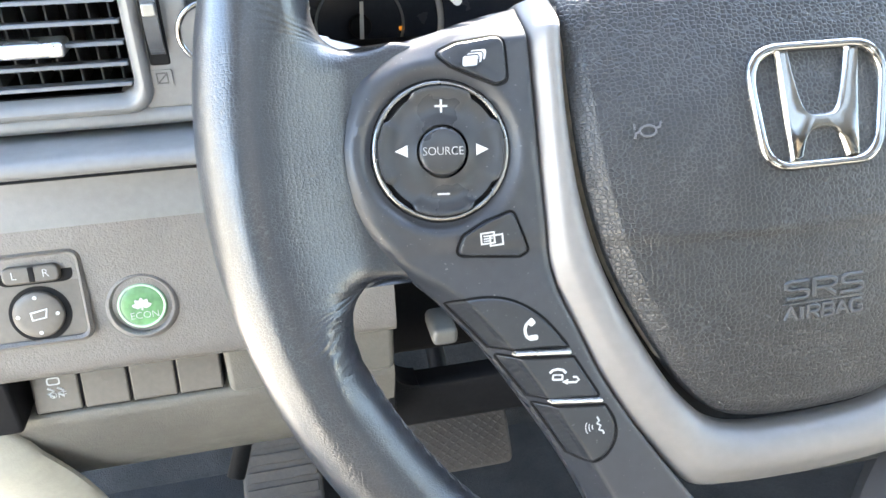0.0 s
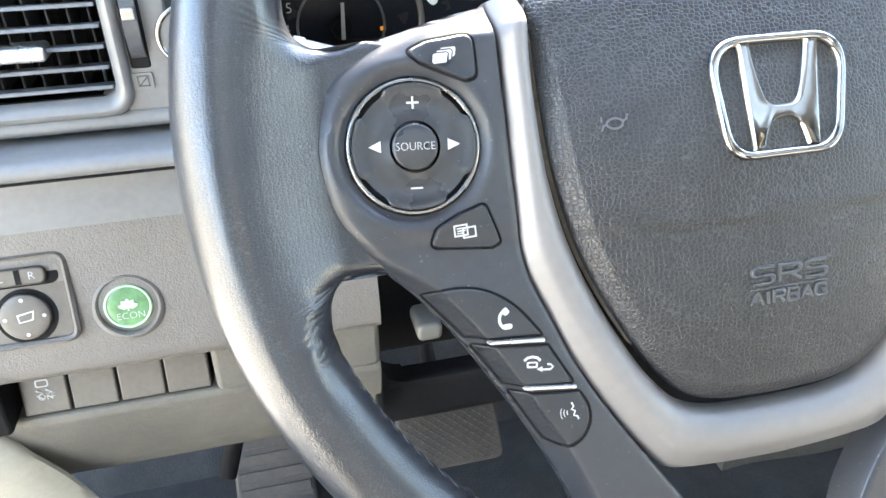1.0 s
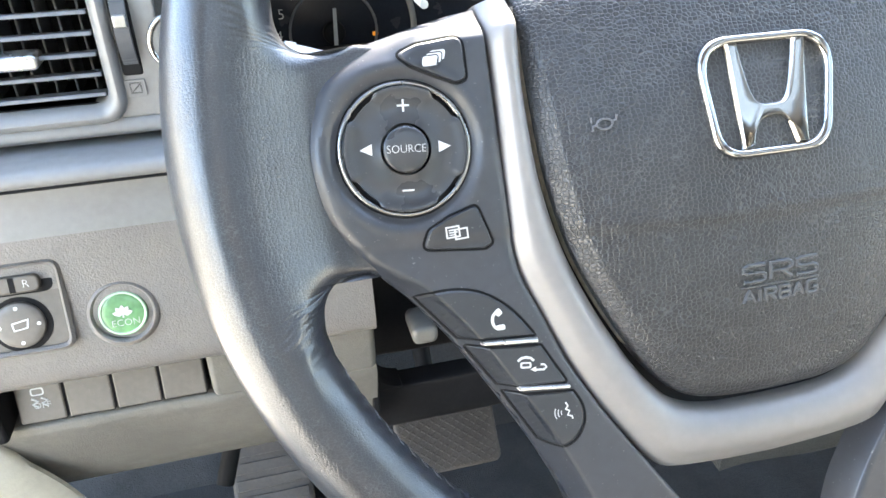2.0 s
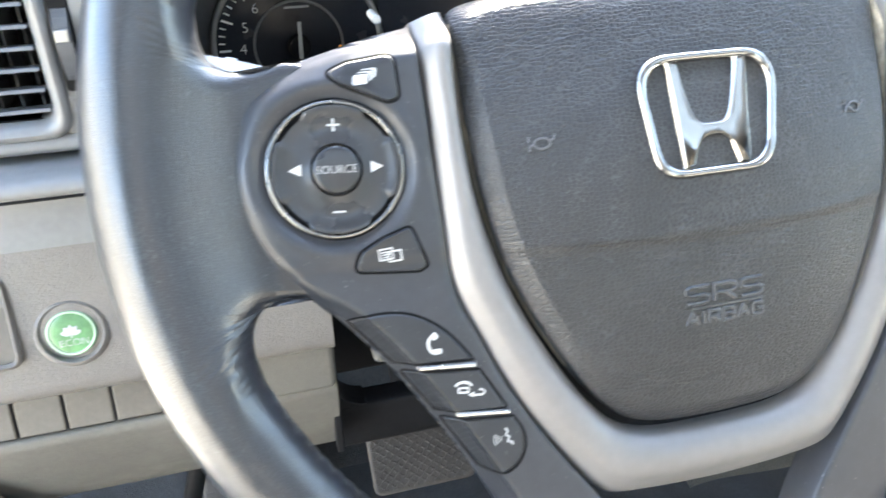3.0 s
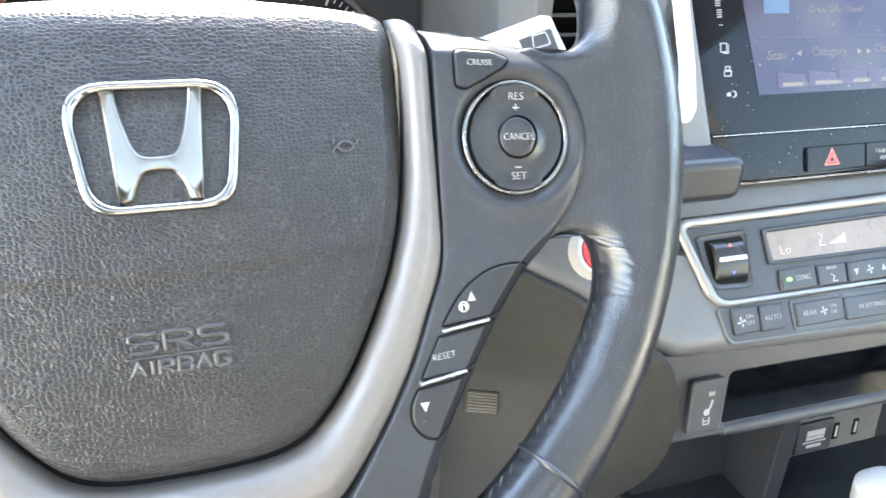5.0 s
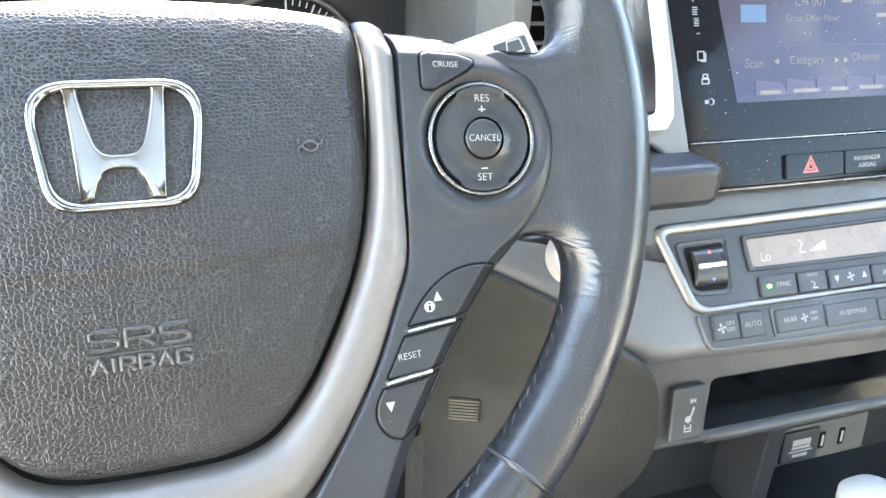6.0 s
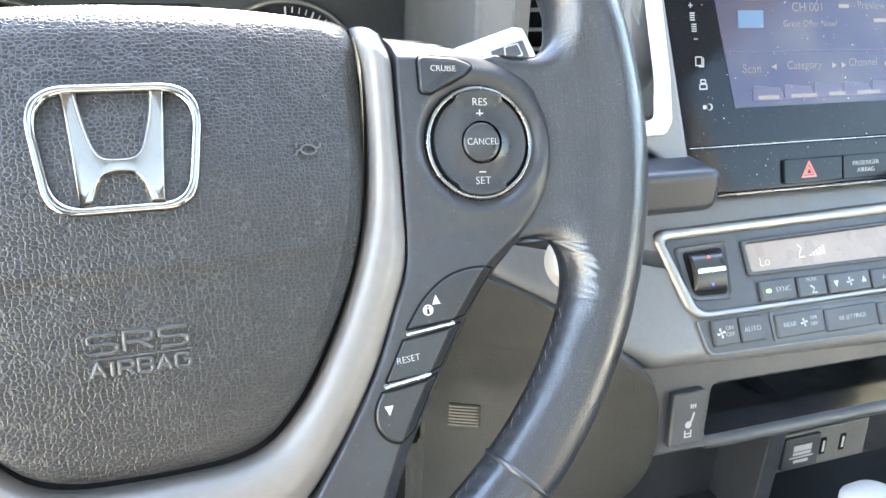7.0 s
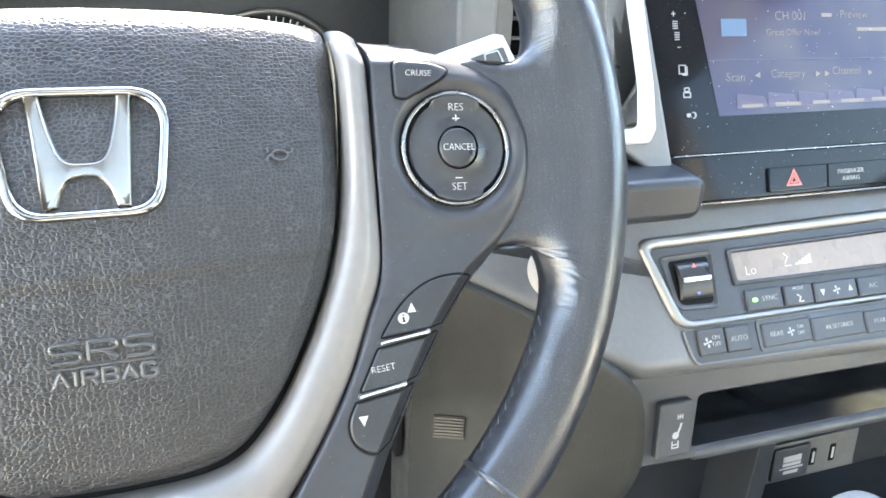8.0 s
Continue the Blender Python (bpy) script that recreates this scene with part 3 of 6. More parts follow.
w3 = cover_w(-93, -90) + 0.75
voice = join(*[tube([(-1.0 - i + 0.6 * math.cos(radians(a)) * (1 + i * 0.5) * -1, (1 + 0.7 * i) * math.sin(radians(a)), 0) for a in range(-60, 61, 30)], 0.22, 5, flat=0.3) for i in range(3)], tube([(0.6, 3.8, 0), (1.4, 2.2, 0), (0.4, 1.2, 0), (1.9, 0.2, 0), (1.0, -1.4, 0), (2.6, -2.0, 0), (3.0, -3.2, 0)], 0.36, 6, flat=0.3))
legend("voice_icon", voice, k3[0], -93.0, -90.2, w3)
legend("information_icon", join(slab(circle(0, 0, 2.3, 20), 0, 0.1), moved(tri(2.4, 90), Matrix.Translation((3.8, 3.6, 0)))), k1[1], 111.3, -51.0, w)
legend("information_letter", bars([(-0.45, -1.5, 0.45, 0.45), (-0.75, -1.6, 0.75, -1.2), (-0.75, 0.1, 0.45, 0.45), (-0.45, 0.95, 0.45, 1.6)], 0.08), k1[1], 111.3, -51.0, w + 0.1, 0, BLACK)
legend("lettering", sized_text("RESET", 3.9), k2[1], 100.9, -70.2, w2, 4)
legend("down_arrow_icon", tri(2.5, -90), k3[1], 90.8, -89.6, w3)


def dial_geo(lobes):
    """Rocker ring: shallow dish with thumb pads at the edge."""
    n, rows = 160, []
    rads = [9.2, 10.5, 12.5, 15, 17.5, 19.5, 20.8, 21.6, 22.2, 22.6]
    for k, r in enumerate(rads):
        row = []
        for i in range(n):
            a = 360 * i / n
            pad = 0.0
            for c in lobes:
                dd = abs((a - c + 180) % 360 - 180)
                pad = max(pad, 1 - smooth(24, 33, dd))
            lim = 20.7 + 1.9 * pad
            rr = min(r, lim) if k < len(rads) - 1 else lim
            f = (rr - 9.2) / 13.4
            w = 2.2 - 1.5 * math.sin(math.pi * min(f * 1.05, 1.0)) * 1.0 + (1.3 * pad - 0.7) * smooth(0.45, 0.95, f)
            if k == len(rads) - 1:
                w -= 3.0
            elif k >= len(rads) - 3:
                w -= 0.35 * (k - len(rads) + 4) ** 1.2 * 0.5
            row.append((rr * math.cos(radians(a)), rr * math.sin(radians(a)), w))
        rows.append(row)
    return loft(rows, close_cols=True)


def knob_geo(r, h, n=48):
    prof = [(r, -4.0), (r, h - 0.9), (r - 0.25, h - 0.4), (r - 0.8, h - 0.05), (r * 0.7, h + 0.25), (r * 0.4, h + 0.35), (0.05, h + 0.4)]
    return loft([[(q * math.cos(2 * math.pi * i / n), q * math.sin(2 * math.pi * i / n), z) for i in range(n)] for q, z in prof], close_cols=True)


def ring_geo(r, t, z, n=96, flat=1.0):
    return loft([[((r + t * math.cos(p)) * math.cos(a), (r + t * math.cos(p)) * math.sin(a), z + t * flat * math.sin(p)) for p in np.linspace(0, 2 * math.pi, 12, endpoint=False)] for a in np.linspace(0, 2 * math.pi, n, endpoint=False)], True, True)


DIAL_W = cover_w(*DIAL_C) + 1.2
for side, lobes, word in ((-1, (0, 90, 180, 270), "audio"), (1, (90, 270), "cruise speed")):
    place = Matrix.Translation((side * 142.0, DIAL_C[1], DIAL_W)) @ Matrix.Rotation(radians(-3.5 if side < 0 else -2.5), 4, "Z")
    d = wpart("rocker_dial", moved(dial_geo(lobes), place), DIAL, label=f"black {word} rocker dial with raised thumb pads")
    wpart("dial_ring", moved(ring_geo(23.3, 0.95, 0.0), place), RINGMETAL, d, "dull chrome ring round the dial")
    wpart("gap_line", moved(loft([[(24.9 * math.cos(a), 24.9 * math.sin(a), -0.95) for a in np.linspace(0, 6.2832, 64, endpoint=False)], [(9 * math.cos(a), 9 * math.sin(a), -0.95) for a in np.linspace(0, 6.2832, 64, endpoint=False)]], close_cols=True), place), BLACK, d)
    wpart("centre_button", moved(knob_geo(8.3, 3.0), place), DIAL, d, "round black centre button")

    def mark(geo, x, y, z, name="lettering"):
        wpart(name, moved(geo, place @ Matrix.Translation((x, y, z))), WHITE, d)

    if side < 0:
        mark(sized_text("SOURCE", 4.1, wide=0.93), 0, 0, 3.42)
        mark(bars([(-2.2, -0.35, 2.2, 0.35), (-0.35, -2.2, 0.35, 2.2)]), 0, 15.4, 1.6, "plus_sign")
        mark(bars([(-2.2, -0.3, 2.2, 0.3)]), 0, -14.6, 1.5, "minus_sign")
        mark(tri(2.7, 0), 13.8, 0.4, 1.5, "arrow_icon")
        mark(tri(2.7, 180), -13.8, 0.4, 1.5, "arrow_icon")
    else:
        mark(sized_text("CANCEL", 4.1, wide=0.9), 0, 0, 3.42)
        mark(sized_text("RES", 4.6), 0, 17.0, 1.9)
        mark(bars([(-1.6, -0.25, 1.6, 0.25), (-0.25, -1.6, 0.25, 1.6)]), 0, 12.4, 1.35, "plus_sign")
        mark(bars([(-1.5, -0.25, 1.5, 0.25)]), 0, -12.6, 1.35, "minus_sign")
        mark(sized_text("SET", 4.6), 0, -16.4, 1.9)

# silver bezel round the airbag: inner and outer line, left half, mirrored
BEZ_IN = spline([(-93.6, 71), (-94.4, 60), (-95, 45), (-94.5, 25), (-92, 0), (-86, -26), (-76.5, -50), (-64, -73), (-53, -88), (-42, -97.5), (-26, -102), (0, -103)], 10)
BEZ_OUT = spline([(-106.3, 68), (-106.6, 60), (-106.6, 45), (-106.2, 25), (-106, 0), (-104.6, -30), (-96.6, -52), (-88.4, -71), (-78.4, -89), (-68, -105), (-58, -118), (-49, -124.5), (-28, -127), (0, -128)], 10)


def bezel_geo():
    n = 110
    a, b = resample(BEZ_IN, n), resample(BEZ_OUT, n)
    a = np.vstack([a, [(-x, y) for x, y in a[-2::-1]]])
    b = np.vstack([b, [(-x, y) for x, y in b[-2::-1]]])
    prof = [(0.0, -14.0), (0.0, -5.0), (0.03, -3.4), (0.08, -2.0), (0.16, -0.3), (0.28, 1.1), (0.42, 1.6), (0.56, 1.2), (0.64, 0.7), (0.70, 0.0), (0.80, -1.2), (0.90, -2.4), (0.96, -3.3), (1.0, -4.6), (1.0, -16.0)]
    rows = []
    for i in range(len(a)):
        low = smooth(-60, -105, a[i][1])
        top = smooth(57, 74, a[i][1]) * 15.0
        rows.append([(*(a[i] * (1 - s) + b[i] * s), (z if z > 0 else z * (1.0 + 0.55 * low)) - top) for s, z in prof])
    return loft(rows)


wpart("bezel", bezel_geo(), SILVER, label="satin silver U-shaped bezel round the airbag cover", sharp=60)
wpart("bezel_gap", loft([[(x * 1.0, y, -10.0 - 10 * smooth(45, 68, y)) for x, y in list(BEZ_IN) + [(-x, y) for x, y in BEZ_IN[-2::-1]]], [(x * 0.9, y * 0.9 if y > -90 else y + 10, -10.0 - 10 * smooth(45, 68, y)) for x, y in list(BEZ_IN) + [(-x, y) for x, y in BEZ_IN[-2::-1]]]]), BLACK, label="dusty dark gap between bezel and airbag cover")

# airbag cover
PAD_L = spline([(0, 79), (-38, 78), (-70, 75.5), (-87, 72.5), (-91.6, 65.5), (-92.2, 46), (-91, 24), (-88.5, 0), (-82.5, -26), (-73, -49), (-60.5, -71.5), (-49.5, -86), (-39, -94.5), (-24, -98.6), (0, -99.6)], 10)
PAD_L = [(x * 1.013, y) for x, y in PAD_L]
PAD = [tuple(p) for p in PAD_L] + [(-x, y) for x, y in PAD_L[-2:0:-1]]
PAD = [tuple(p) for p in resample(PAD + [PAD[0]], 321)[:-1]]


def pad_w(u, v):
    up = max(v + 15.0, 0.0)
    dn = max(-15.0 - v, 0.0)
    w = 10.2 - 12.0 * (up / 90) ** 2 - 11.0 * (dn / 90) ** 2 - 4.6 * (abs(u) / 67) ** 2.2
    w -= 4.5 * smooth(60, 84, v) ** 1.5
    # moulded tear line across the cover
    line = -24.0 + 3.0 * (u / 80) ** 2
    w -= 0.9 * smooth(line + 2.0, line - 2.0, v) - 0.25 * math.exp(-((v - line - 2.5) / 2.0) ** 2)
    return w


def pad_geo():
    cy = -5.0
    rows = []
    for f in list(np.linspace(0.02, 0.86, 44)) + [0.885, 0.905, 0.913, 0.917, 0.922, 0.935, 0.95, 0.965, 0.978, 0.987, 0.994, 1.0]:
        row = []
        for x, y in PAD:
            u, v = x * f, cy + (y - cy) * f
            e = max(f - 0.917, 0) / 0.083
            roll = 1 - math.sqrt(max(1 - e * e, 0.0))
            side = 4.5 + 3.5 * smooth(55, 78, y)
            flank = smooth(68, 45, y) * smooth(-78, -50, y)
            facet = 5.0 * e + 1.5 * max(e - 0.94, 0) / 0.06
            row.append((u, v, pad_w(u, v) - (side * roll * (1 - flank) + facet * flank)))
        rows.append(row)
    rows.append([(x, y, -20.0) for x, y in PAD])
    v, f = loft(rows, close_cols=True)
    return v, f + [list(range(len(PAD)))]


pad = wpart("airbag_cover", pad_geo(), VINYL, label="domed black grained vinyl airbag cover", sharp=70)


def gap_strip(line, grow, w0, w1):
    """Dusty upright strip along the sides of the cover, above the lower bend; sunlight is put into its colour."""
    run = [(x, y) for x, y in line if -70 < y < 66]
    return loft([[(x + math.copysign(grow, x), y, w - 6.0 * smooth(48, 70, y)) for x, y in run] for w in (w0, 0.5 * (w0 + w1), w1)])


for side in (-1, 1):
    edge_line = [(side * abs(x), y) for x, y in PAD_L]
    wpart("cover_flange", gap_strip(edge_line, 0.25, -5.2, -12.0), SUNLIT_DUST, pad, "dusty flange of the cover, painted pale as if sunlit")
    wpart("bezel_flange", gap_strip([(side * abs(x), y) for x, y in BEZ_IN], -0.25, -4.2, -12.0), SUNLIT_DUST, pad, "dusty inner edge of the bezel, painted pale as if sunlit")


def on_pad(geo, lift=0.0):
    return [Vector((v[0], v[1], v[2] + pad_w(v[0], v[1]) + lift)) for v in geo[0]], geo[1]


# letters and horn marks lighter than the cover: edge highlights put into colour
EMBOSS = material("moulded_vinyl", (0.056, 0.058, 0.062), 0.34, mottle=0.1)
LIT_EDGE = material("lit_moulded_edge", (0.075, 0.075, 0.08), 0.35, mottle=0.15)
# moulded letters as broad raised strokes in a unit square
STROKES = {
    "S": [[(1, 1), (0.18, 1), (0, 0.88), (0, 0.62), (0.18, 0.5), (0.82, 0.5), (1, 0.38), (1, 0.12), (0.82, 0), (0, 0)]],
    "R": [[(0, 0), (0, 1), (0.82, 1), (1, 0.86), (1, 0.62), (0.82, 0.48), (0.05, 0.48)], [(0.5, 0.48), (1, 0)]],
    "A": [[(0, 0), (0.5, 1), (1, 0)], [(0.24, 0.36), (0.76, 0.36)]],
    "I": [[(0.5, 0), (0.5, 1)]],
    "B": [[(0, 0), (0, 1), (0.8, 1), (0.95, 0.86), (0.95, 0.66), (0.8, 0.52), (0.05, 0.52)], [(0.8, 0.52), (1, 0.38), (1, 0.14), (0.82, 0), (0, 0)]],
    "G": [[(1, 0.84), (0.82, 1), (0.18, 1), (0, 0.84), (0, 0.16), (0.18, 0), (0.82, 0), (1, 0.14), (1, 0.48), (0.55, 0.48)]],
}


def stroke_word(word, x0, x1, y0, high, gap, thick):
    cells = [0.30 if c == "I" else 1.0 for c in word]
    unit = (x1 - x0 - gap * (len(word) - 1)) / sum(cells)
    geos, x = [], x0
    for c, k in zip(word, cells):
        for line in STROKES[c]:
            pts = []
            for a, b in zip(line[:-1], line[1:]):
                pts += [(x + (a[0] + (b[0] - a[0]) * t) * unit * k, y0 + (a[1] + (b[1] - a[1]) * t) * high, 0.0) for t in (0.0, 0.2, 0.4, 0.6, 0.8)]
            pts.append((x + line[-1][0] * unit * k, y0 + line[-1][1] * high, 0.0))
            geos.append(tube(pts, thick, 8, flat=1.1))
        x += unit * k + gap
    return join(*geos)


for word, y0, high, gap in (("SRS", -50.4, 6.6, 2.6), ("AIRBAG", -58.8, 4.9, 1.7)):
    wpart("raised_lettering", on_pad(stroke_word(word, -16.6, 16.6, y0, high, gap, 0.85), 0.05), EMBOSS, pad, "raised moulded lettering")
wpart("raised_line", on_pad(slab(box2(-17.6, -52.8, 17.6, -52.0, 0.3), -0.3, 0.55, 0.25)), EMBOSS, pad)


def horn_geo():
    loop = [(3.0 * math.cos(radians(t)), 1.9 * math.sin(radians(t)) - 0.3, 0) for t in range(0, 361, 24)]
    return join(tube(loop, 0.40, 6), tube([(-4.8, 2.6, 0), (-4.8, 0.6, 0)], 0.34, 6), tube([(-4.9, -2.6, 0), (-4.4, -0.9, 0), (-2.7, -0.3, 0)], 0.42, 6), tube([(2.7, 0.4, 0), (4.4, 0.9, 0), (4.9, 2.8, 0)], 0.42, 6))


for x, m in ((-67.5, 1), (67.7, 1)):
    g = horn_geo()
    if x > 0:
        g = moved(g, Matrix.Rotation(radians(-4), 4, "Z"))
    wpart("horn_mark", on_pad(moved(g, Matrix.Translation((x, 18.0, 0.55)))), LIT_EDGE, pad, "moulded horn symbol")

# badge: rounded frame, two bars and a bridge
def on_badge(geo):
    return [Vector((v[0], v[1], v[2] + 7.4 + 3.6 * (0.5 - v[1] / 46))) for v in geo[0]], geo[1]


def badge_line(grow):
    """Rounded outline that widens towards its top, moved inwards by grow."""
    b = 1.0 * grow
    return rounded([(-25.3 + b, -1.9 + b), (25.3 - b, -1.9 + b), (31.4 - b * 1.05, 45.2 - b), (-31.4 + b * 1.05, 45.2 - b)], [13 - b * 0.6, 13 - b * 0.6, 15 - b * 0.6, 15 - b * 0.6], 12)


def badge_frame():
    """Half-round chrome hoop, flatter towards the inside."""
    prof = [(0.0, -3.0), (0.0, 0.2), (0.25, 1.1), (0.8, 1.8), (1.6, 2.15), (2.5, 1.95), (3.2, 1.35), (3.7, 0.4), (3.8, -3.0)]
    return loft([[(x, y, z) for x, y in badge_line(g)] for g, z in prof], close_cols=True)


# one upright of the emblem: a slanted bar that flares into the bridge
BAR_L = [(-17.5, 42.4), (-16.7, 30), (-15.9, 18), (-14.6, 1.4)]
BAR_R = spline([(-11.9, 42.4), (-10.9, 36), (-9.4, 29.0), (-7.4, 22.4), (-5.4, 19.6), (-3.0, 18.8), (0, 18.7)], 5)
BAR_U = spline([(0, 12.3), (-3.0, 12.0), (-5.4, 10.8), (-7.2, 7.8), (-9.2, 1.4)], 5)
BAR_R, BAR_U = [tuple(p) for p in BAR_R], [tuple(p) for p in BAR_U]
H_POLY = BAR_L[::-1] + BAR_R + [(-x, y) for x, y in BAR_R[-2::-1]] + [(-x, y) for x, y in BAR_L] + [(-x, y) for x, y in BAR_U[::-1]] + BAR_U[1:-1]


def badge_bars():
    """Bars with a wide sloping flank and a narrow flat face."""
    n = len(H_POLY)
    rings = [[(x, y, z) for x, y in inset(H_POLY, g)] for g, z in ((0.0, -3.0), (0.0, 0.3), (0.18, 0.7), (1.1, 1.9), (1.35, 2.1), (1.6, 2.15))]
    v, f = loft(rings, close_cols=True)
    cap = tessellate_polygon([[Vector((x, y, 0)) for x, y in inset(H_POLY, 1.6)]])
    return v, f + [[len(v) - n + i for i in t] for t in cap]


badge = wpart("emblem", on_badge(badge_frame()), CHROME, pad, "chrome emblem frame with rounded corners", sharp=60)
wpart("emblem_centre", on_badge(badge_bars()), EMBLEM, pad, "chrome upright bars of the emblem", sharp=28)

# ---- car shell ----
floor = part("floor", slab(box2(-0.75, -2.25, 1.2, 1.3), -0.06, 0.0), CARPET)
tagged(floor, "dark carpeted car floor", "floor", kind="structure")
toe = part("bulkhead", loft([[(-0.75, 0.55, 0.0), (1.2, 0.55, 0.0)], [(-0.75, 0.80, 0.30), (1.2, 0.80, 0.30)], [(-0.75, 0.90, 0.80), (1.2, 0.90, 0.80)], [(-0.75, 0.96, 0.80), (1.2, 0.96, 0.80)], [(-0.75, 0.96, -0.06), (1.2, 0.96, -0.06)]]), CARPET)
tagged(toe, "dark carpeted footwell bulkhead", "bulkhead", kind="structure")

def block(x0, y0, z0, x1, y1, z1, r=0.01):
    """Rounded block: outline in x and z, run along y."""
    v, f = slab(box2(x0, z0, x1, z1, r), 0, y1 - y0, min(r * 0.6, 0.01))
    return [Vector((p[0], y1 - p[2], p[1])) for p in v], f


def sheet(rows, thick=0.004):
    """Skin from rows of points with thickness away from the driver."""
    v, f = loft(rows)
    n = len(v)
    back = [Vector(p) + Vector((0, thick, -0.001)) for p in v]
    m = len(rows[0])
    k = len(rows)
    rim_ids = list(range(m)) + [i * m + m - 1 for i in range(1, k)] + [(k - 1) * m + j for j in range(m - 2, -1, -1)] + [i * m for i in range(k - 2, 0, -1)]
    side = [[rim_ids[i], rim_ids[(i + 1) % len(rim_ids)], rim_ids[(i + 1) % len(rim_ids)] + n, rim_ids[i] + n] for i in range(len(rim_ids))]
    return [Vector(p) for p in v] + back, f + [[i + n for i in q][::-1] for q in f] + side


def profile_x(profile, xs, per=6, bend=None):
    """Skin of a profile of (y, z) run along x."""
    c = spline(profile, per)
    return [[(x, y + (bend(x, z) if bend else 0), z) for x in xs] for y, z in c]


def roof_sheet(x0, x1, y0, y1):
    return sheet([[(x, y, 1.22 + 0.03 * (1 - (x / 1.3) ** 2)) for x in np.linspace(x0, x1, 7)] for y in np.linspace(y0, y1, 4)], 0.004)


# headliner with an opening for a sunroof, unseen and added for rim highlights
roof = part("roof", join(roof_sheet(-0.78, 1.25, -0.02, -0.52), roof_sheet(-0.78, -0.32, -0.52, -1.04), roof_sheet(0.70, 1.25, -0.52, -1.04), roof_sheet(-0.78, 1.25, -1.04, -2.3)), HEADLINER)
TINT = bpy.data.materials.new("tinted_roof_glass")
TINT.use_nodes = True
tn, tl = TINT.node_tree.nodes, TINT.node_tree.links
clear, shine, blend = tn.new("ShaderNodeBsdfTransparent"), tn.new("ShaderNodeBsdfGlossy"), tn.new("ShaderNodeMixShader")
clear.inputs["Color"].default_value = (0.68, 0.63, 0.57, 1)
shine.inputs["Roughness"].default_value = 0.02
blend.inputs["Fac"].default_value = 0.05
tl.new(clear.outputs[0], blend.inputs[1])
tl.new(shine.outputs[0], blend.inputs[2])
tl.new(blend.outputs[0], tn["Material Output"].inputs["Surface"])
added_sunroof = part("window_1", slab(box2(-0.33, -1.05, 0.71, -0.51), 1.262, 1.267), TINT)
tagged(added_sunroof, "bronze tinted glass sunroof, unseen and added for rim highlights", "window", kind="structure")
tagged(roof, "grey fabric headliner under the roof", "roof", kind="structure")
# unseen beige armrests and sills, added to reflect warm light onto the rim
ARMREST = material("beige_bounce_vinyl", (0.46, 0.42, 0.35), 0.5, grain=0.2, grain_size=0.002, mottle=0.1)
for x in (-0.74, 1.21):
    is_open = x < 0
    d = part("door_trim", block(-0.03, -1.20, 0.0, 0.03, 0.0, 0.78, 0.02), KNEE, at=Matrix.Translation((x, 0.62, 0)) @ Matrix.Rotation(radians(-66 if is_open else 0), 4, "Z"))
    tagged(d, "grey plastic inner door trim, swung open" if is_open else "grey plastic inner door trim with armrest", "door trim", kind="structure")
    part("armrest", block(0.0 if is_open else -0.10, -1.05, 0.47, 0.10 if is_open else 0.0, -0.25, 0.53, 0.02), ARMREST, d)
    rear_d = part("door_trim", block(x - 0.03, -2.2, 0.0, x + 0.03, -0.90, 0.78, 0.02), KNEE)
    tagged(rear_d, "grey plastic inner trim of the rear door", "door trim", kind="structure")
    sill = part("door_sill", block(x - 0.06, -0.90, -0.08, x + 0.05, 0.60, 0.03, 0.015), ARMREST)
    tagged(sill, "pale plastic sill plate under the door opening", "door sill", kind="structure")
    p1 = part("pillar", tube([(x, 0.95, 0.80), (x * 1.0, 0.45, 1.04), (x, -0.02, 1.24)], 0.045, 10), HEADLINER)
    tagged(p1, "grey windscreen pillar", "pillar", kind="structure")
    p2 = part("pillar", tube([(x, -0.93, 0.76), (x, -1.00, 1.24)], 0.06, 10), HEADLINER)
    tagged(p2, "grey centre door pillar", "pillar", kind="structure")
REAR = material("dark_rear_cabin", (0.06, 0.06, 0.06), 0.8, mottle=0.2)
PRIVACY = TINT.copy()
PRIVACY.name = "privacy_glass"
PRIVACY.node_tree.nodes["Transparent BSDF"].inputs["Color"].default_value = (0.16, 0.17, 0.18, 1)
for k, x in ((2, -0.74), (3, 1.21)):
    pane = part(f"window_{k}", block(x - 0.003, -2.2, 0.77, x + 0.003, -0.98, 1.25, 0.001), PRIVACY)
    tagged(pane, "dark privacy glass of the rear side window", "window", kind="structure")
# unseen pane, its tint added to dim daylight from the right
SIDE_TINT = TINT.copy()
SIDE_TINT.name = "side_window_glass"
SIDE_TINT.node_tree.nodes["Transparent BSDF"].inputs["Color"].default_value = (0.66, 0.67, 0.68, 1)
pane = part("window_4", block(1.207, -0.98, 0.77, 1.213, 0.60, 1.25, 0.001), SIDE_TINT)
tagged(pane, "passenger window glass, tinted to dim light from the right", "window", kind="structure")
REAR_TINT = TINT.copy()
REAR_TINT.name = "rear_window_glass"
REAR_TINT.node_tree.nodes["Transparent BSDF"].inputs["Color"].default_value = (0.72, 0.72, 0.71, 1)
# unseen dark wall, added to shut out light from behind
rear = part("wall_rear", join(block(-0.78, -2.30, 0.0, 1.25, -2.22, 0.82, 0.02), block(-0.78, -2.30, 1.19, 1.25, -2.22, 1.24, 0.01), block(-0.78, -2.30, 0.82, -0.66, -2.22, 1.19, 0.01), block(1.13, -2.30, 0.82, 1.25, -2.22, 1.19, 0.01)), REAR)
back_light = part("window_5", block(-0.66, -2.265, 0.82, 1.13, -2.255, 1.19, 0.001), REAR_TINT)
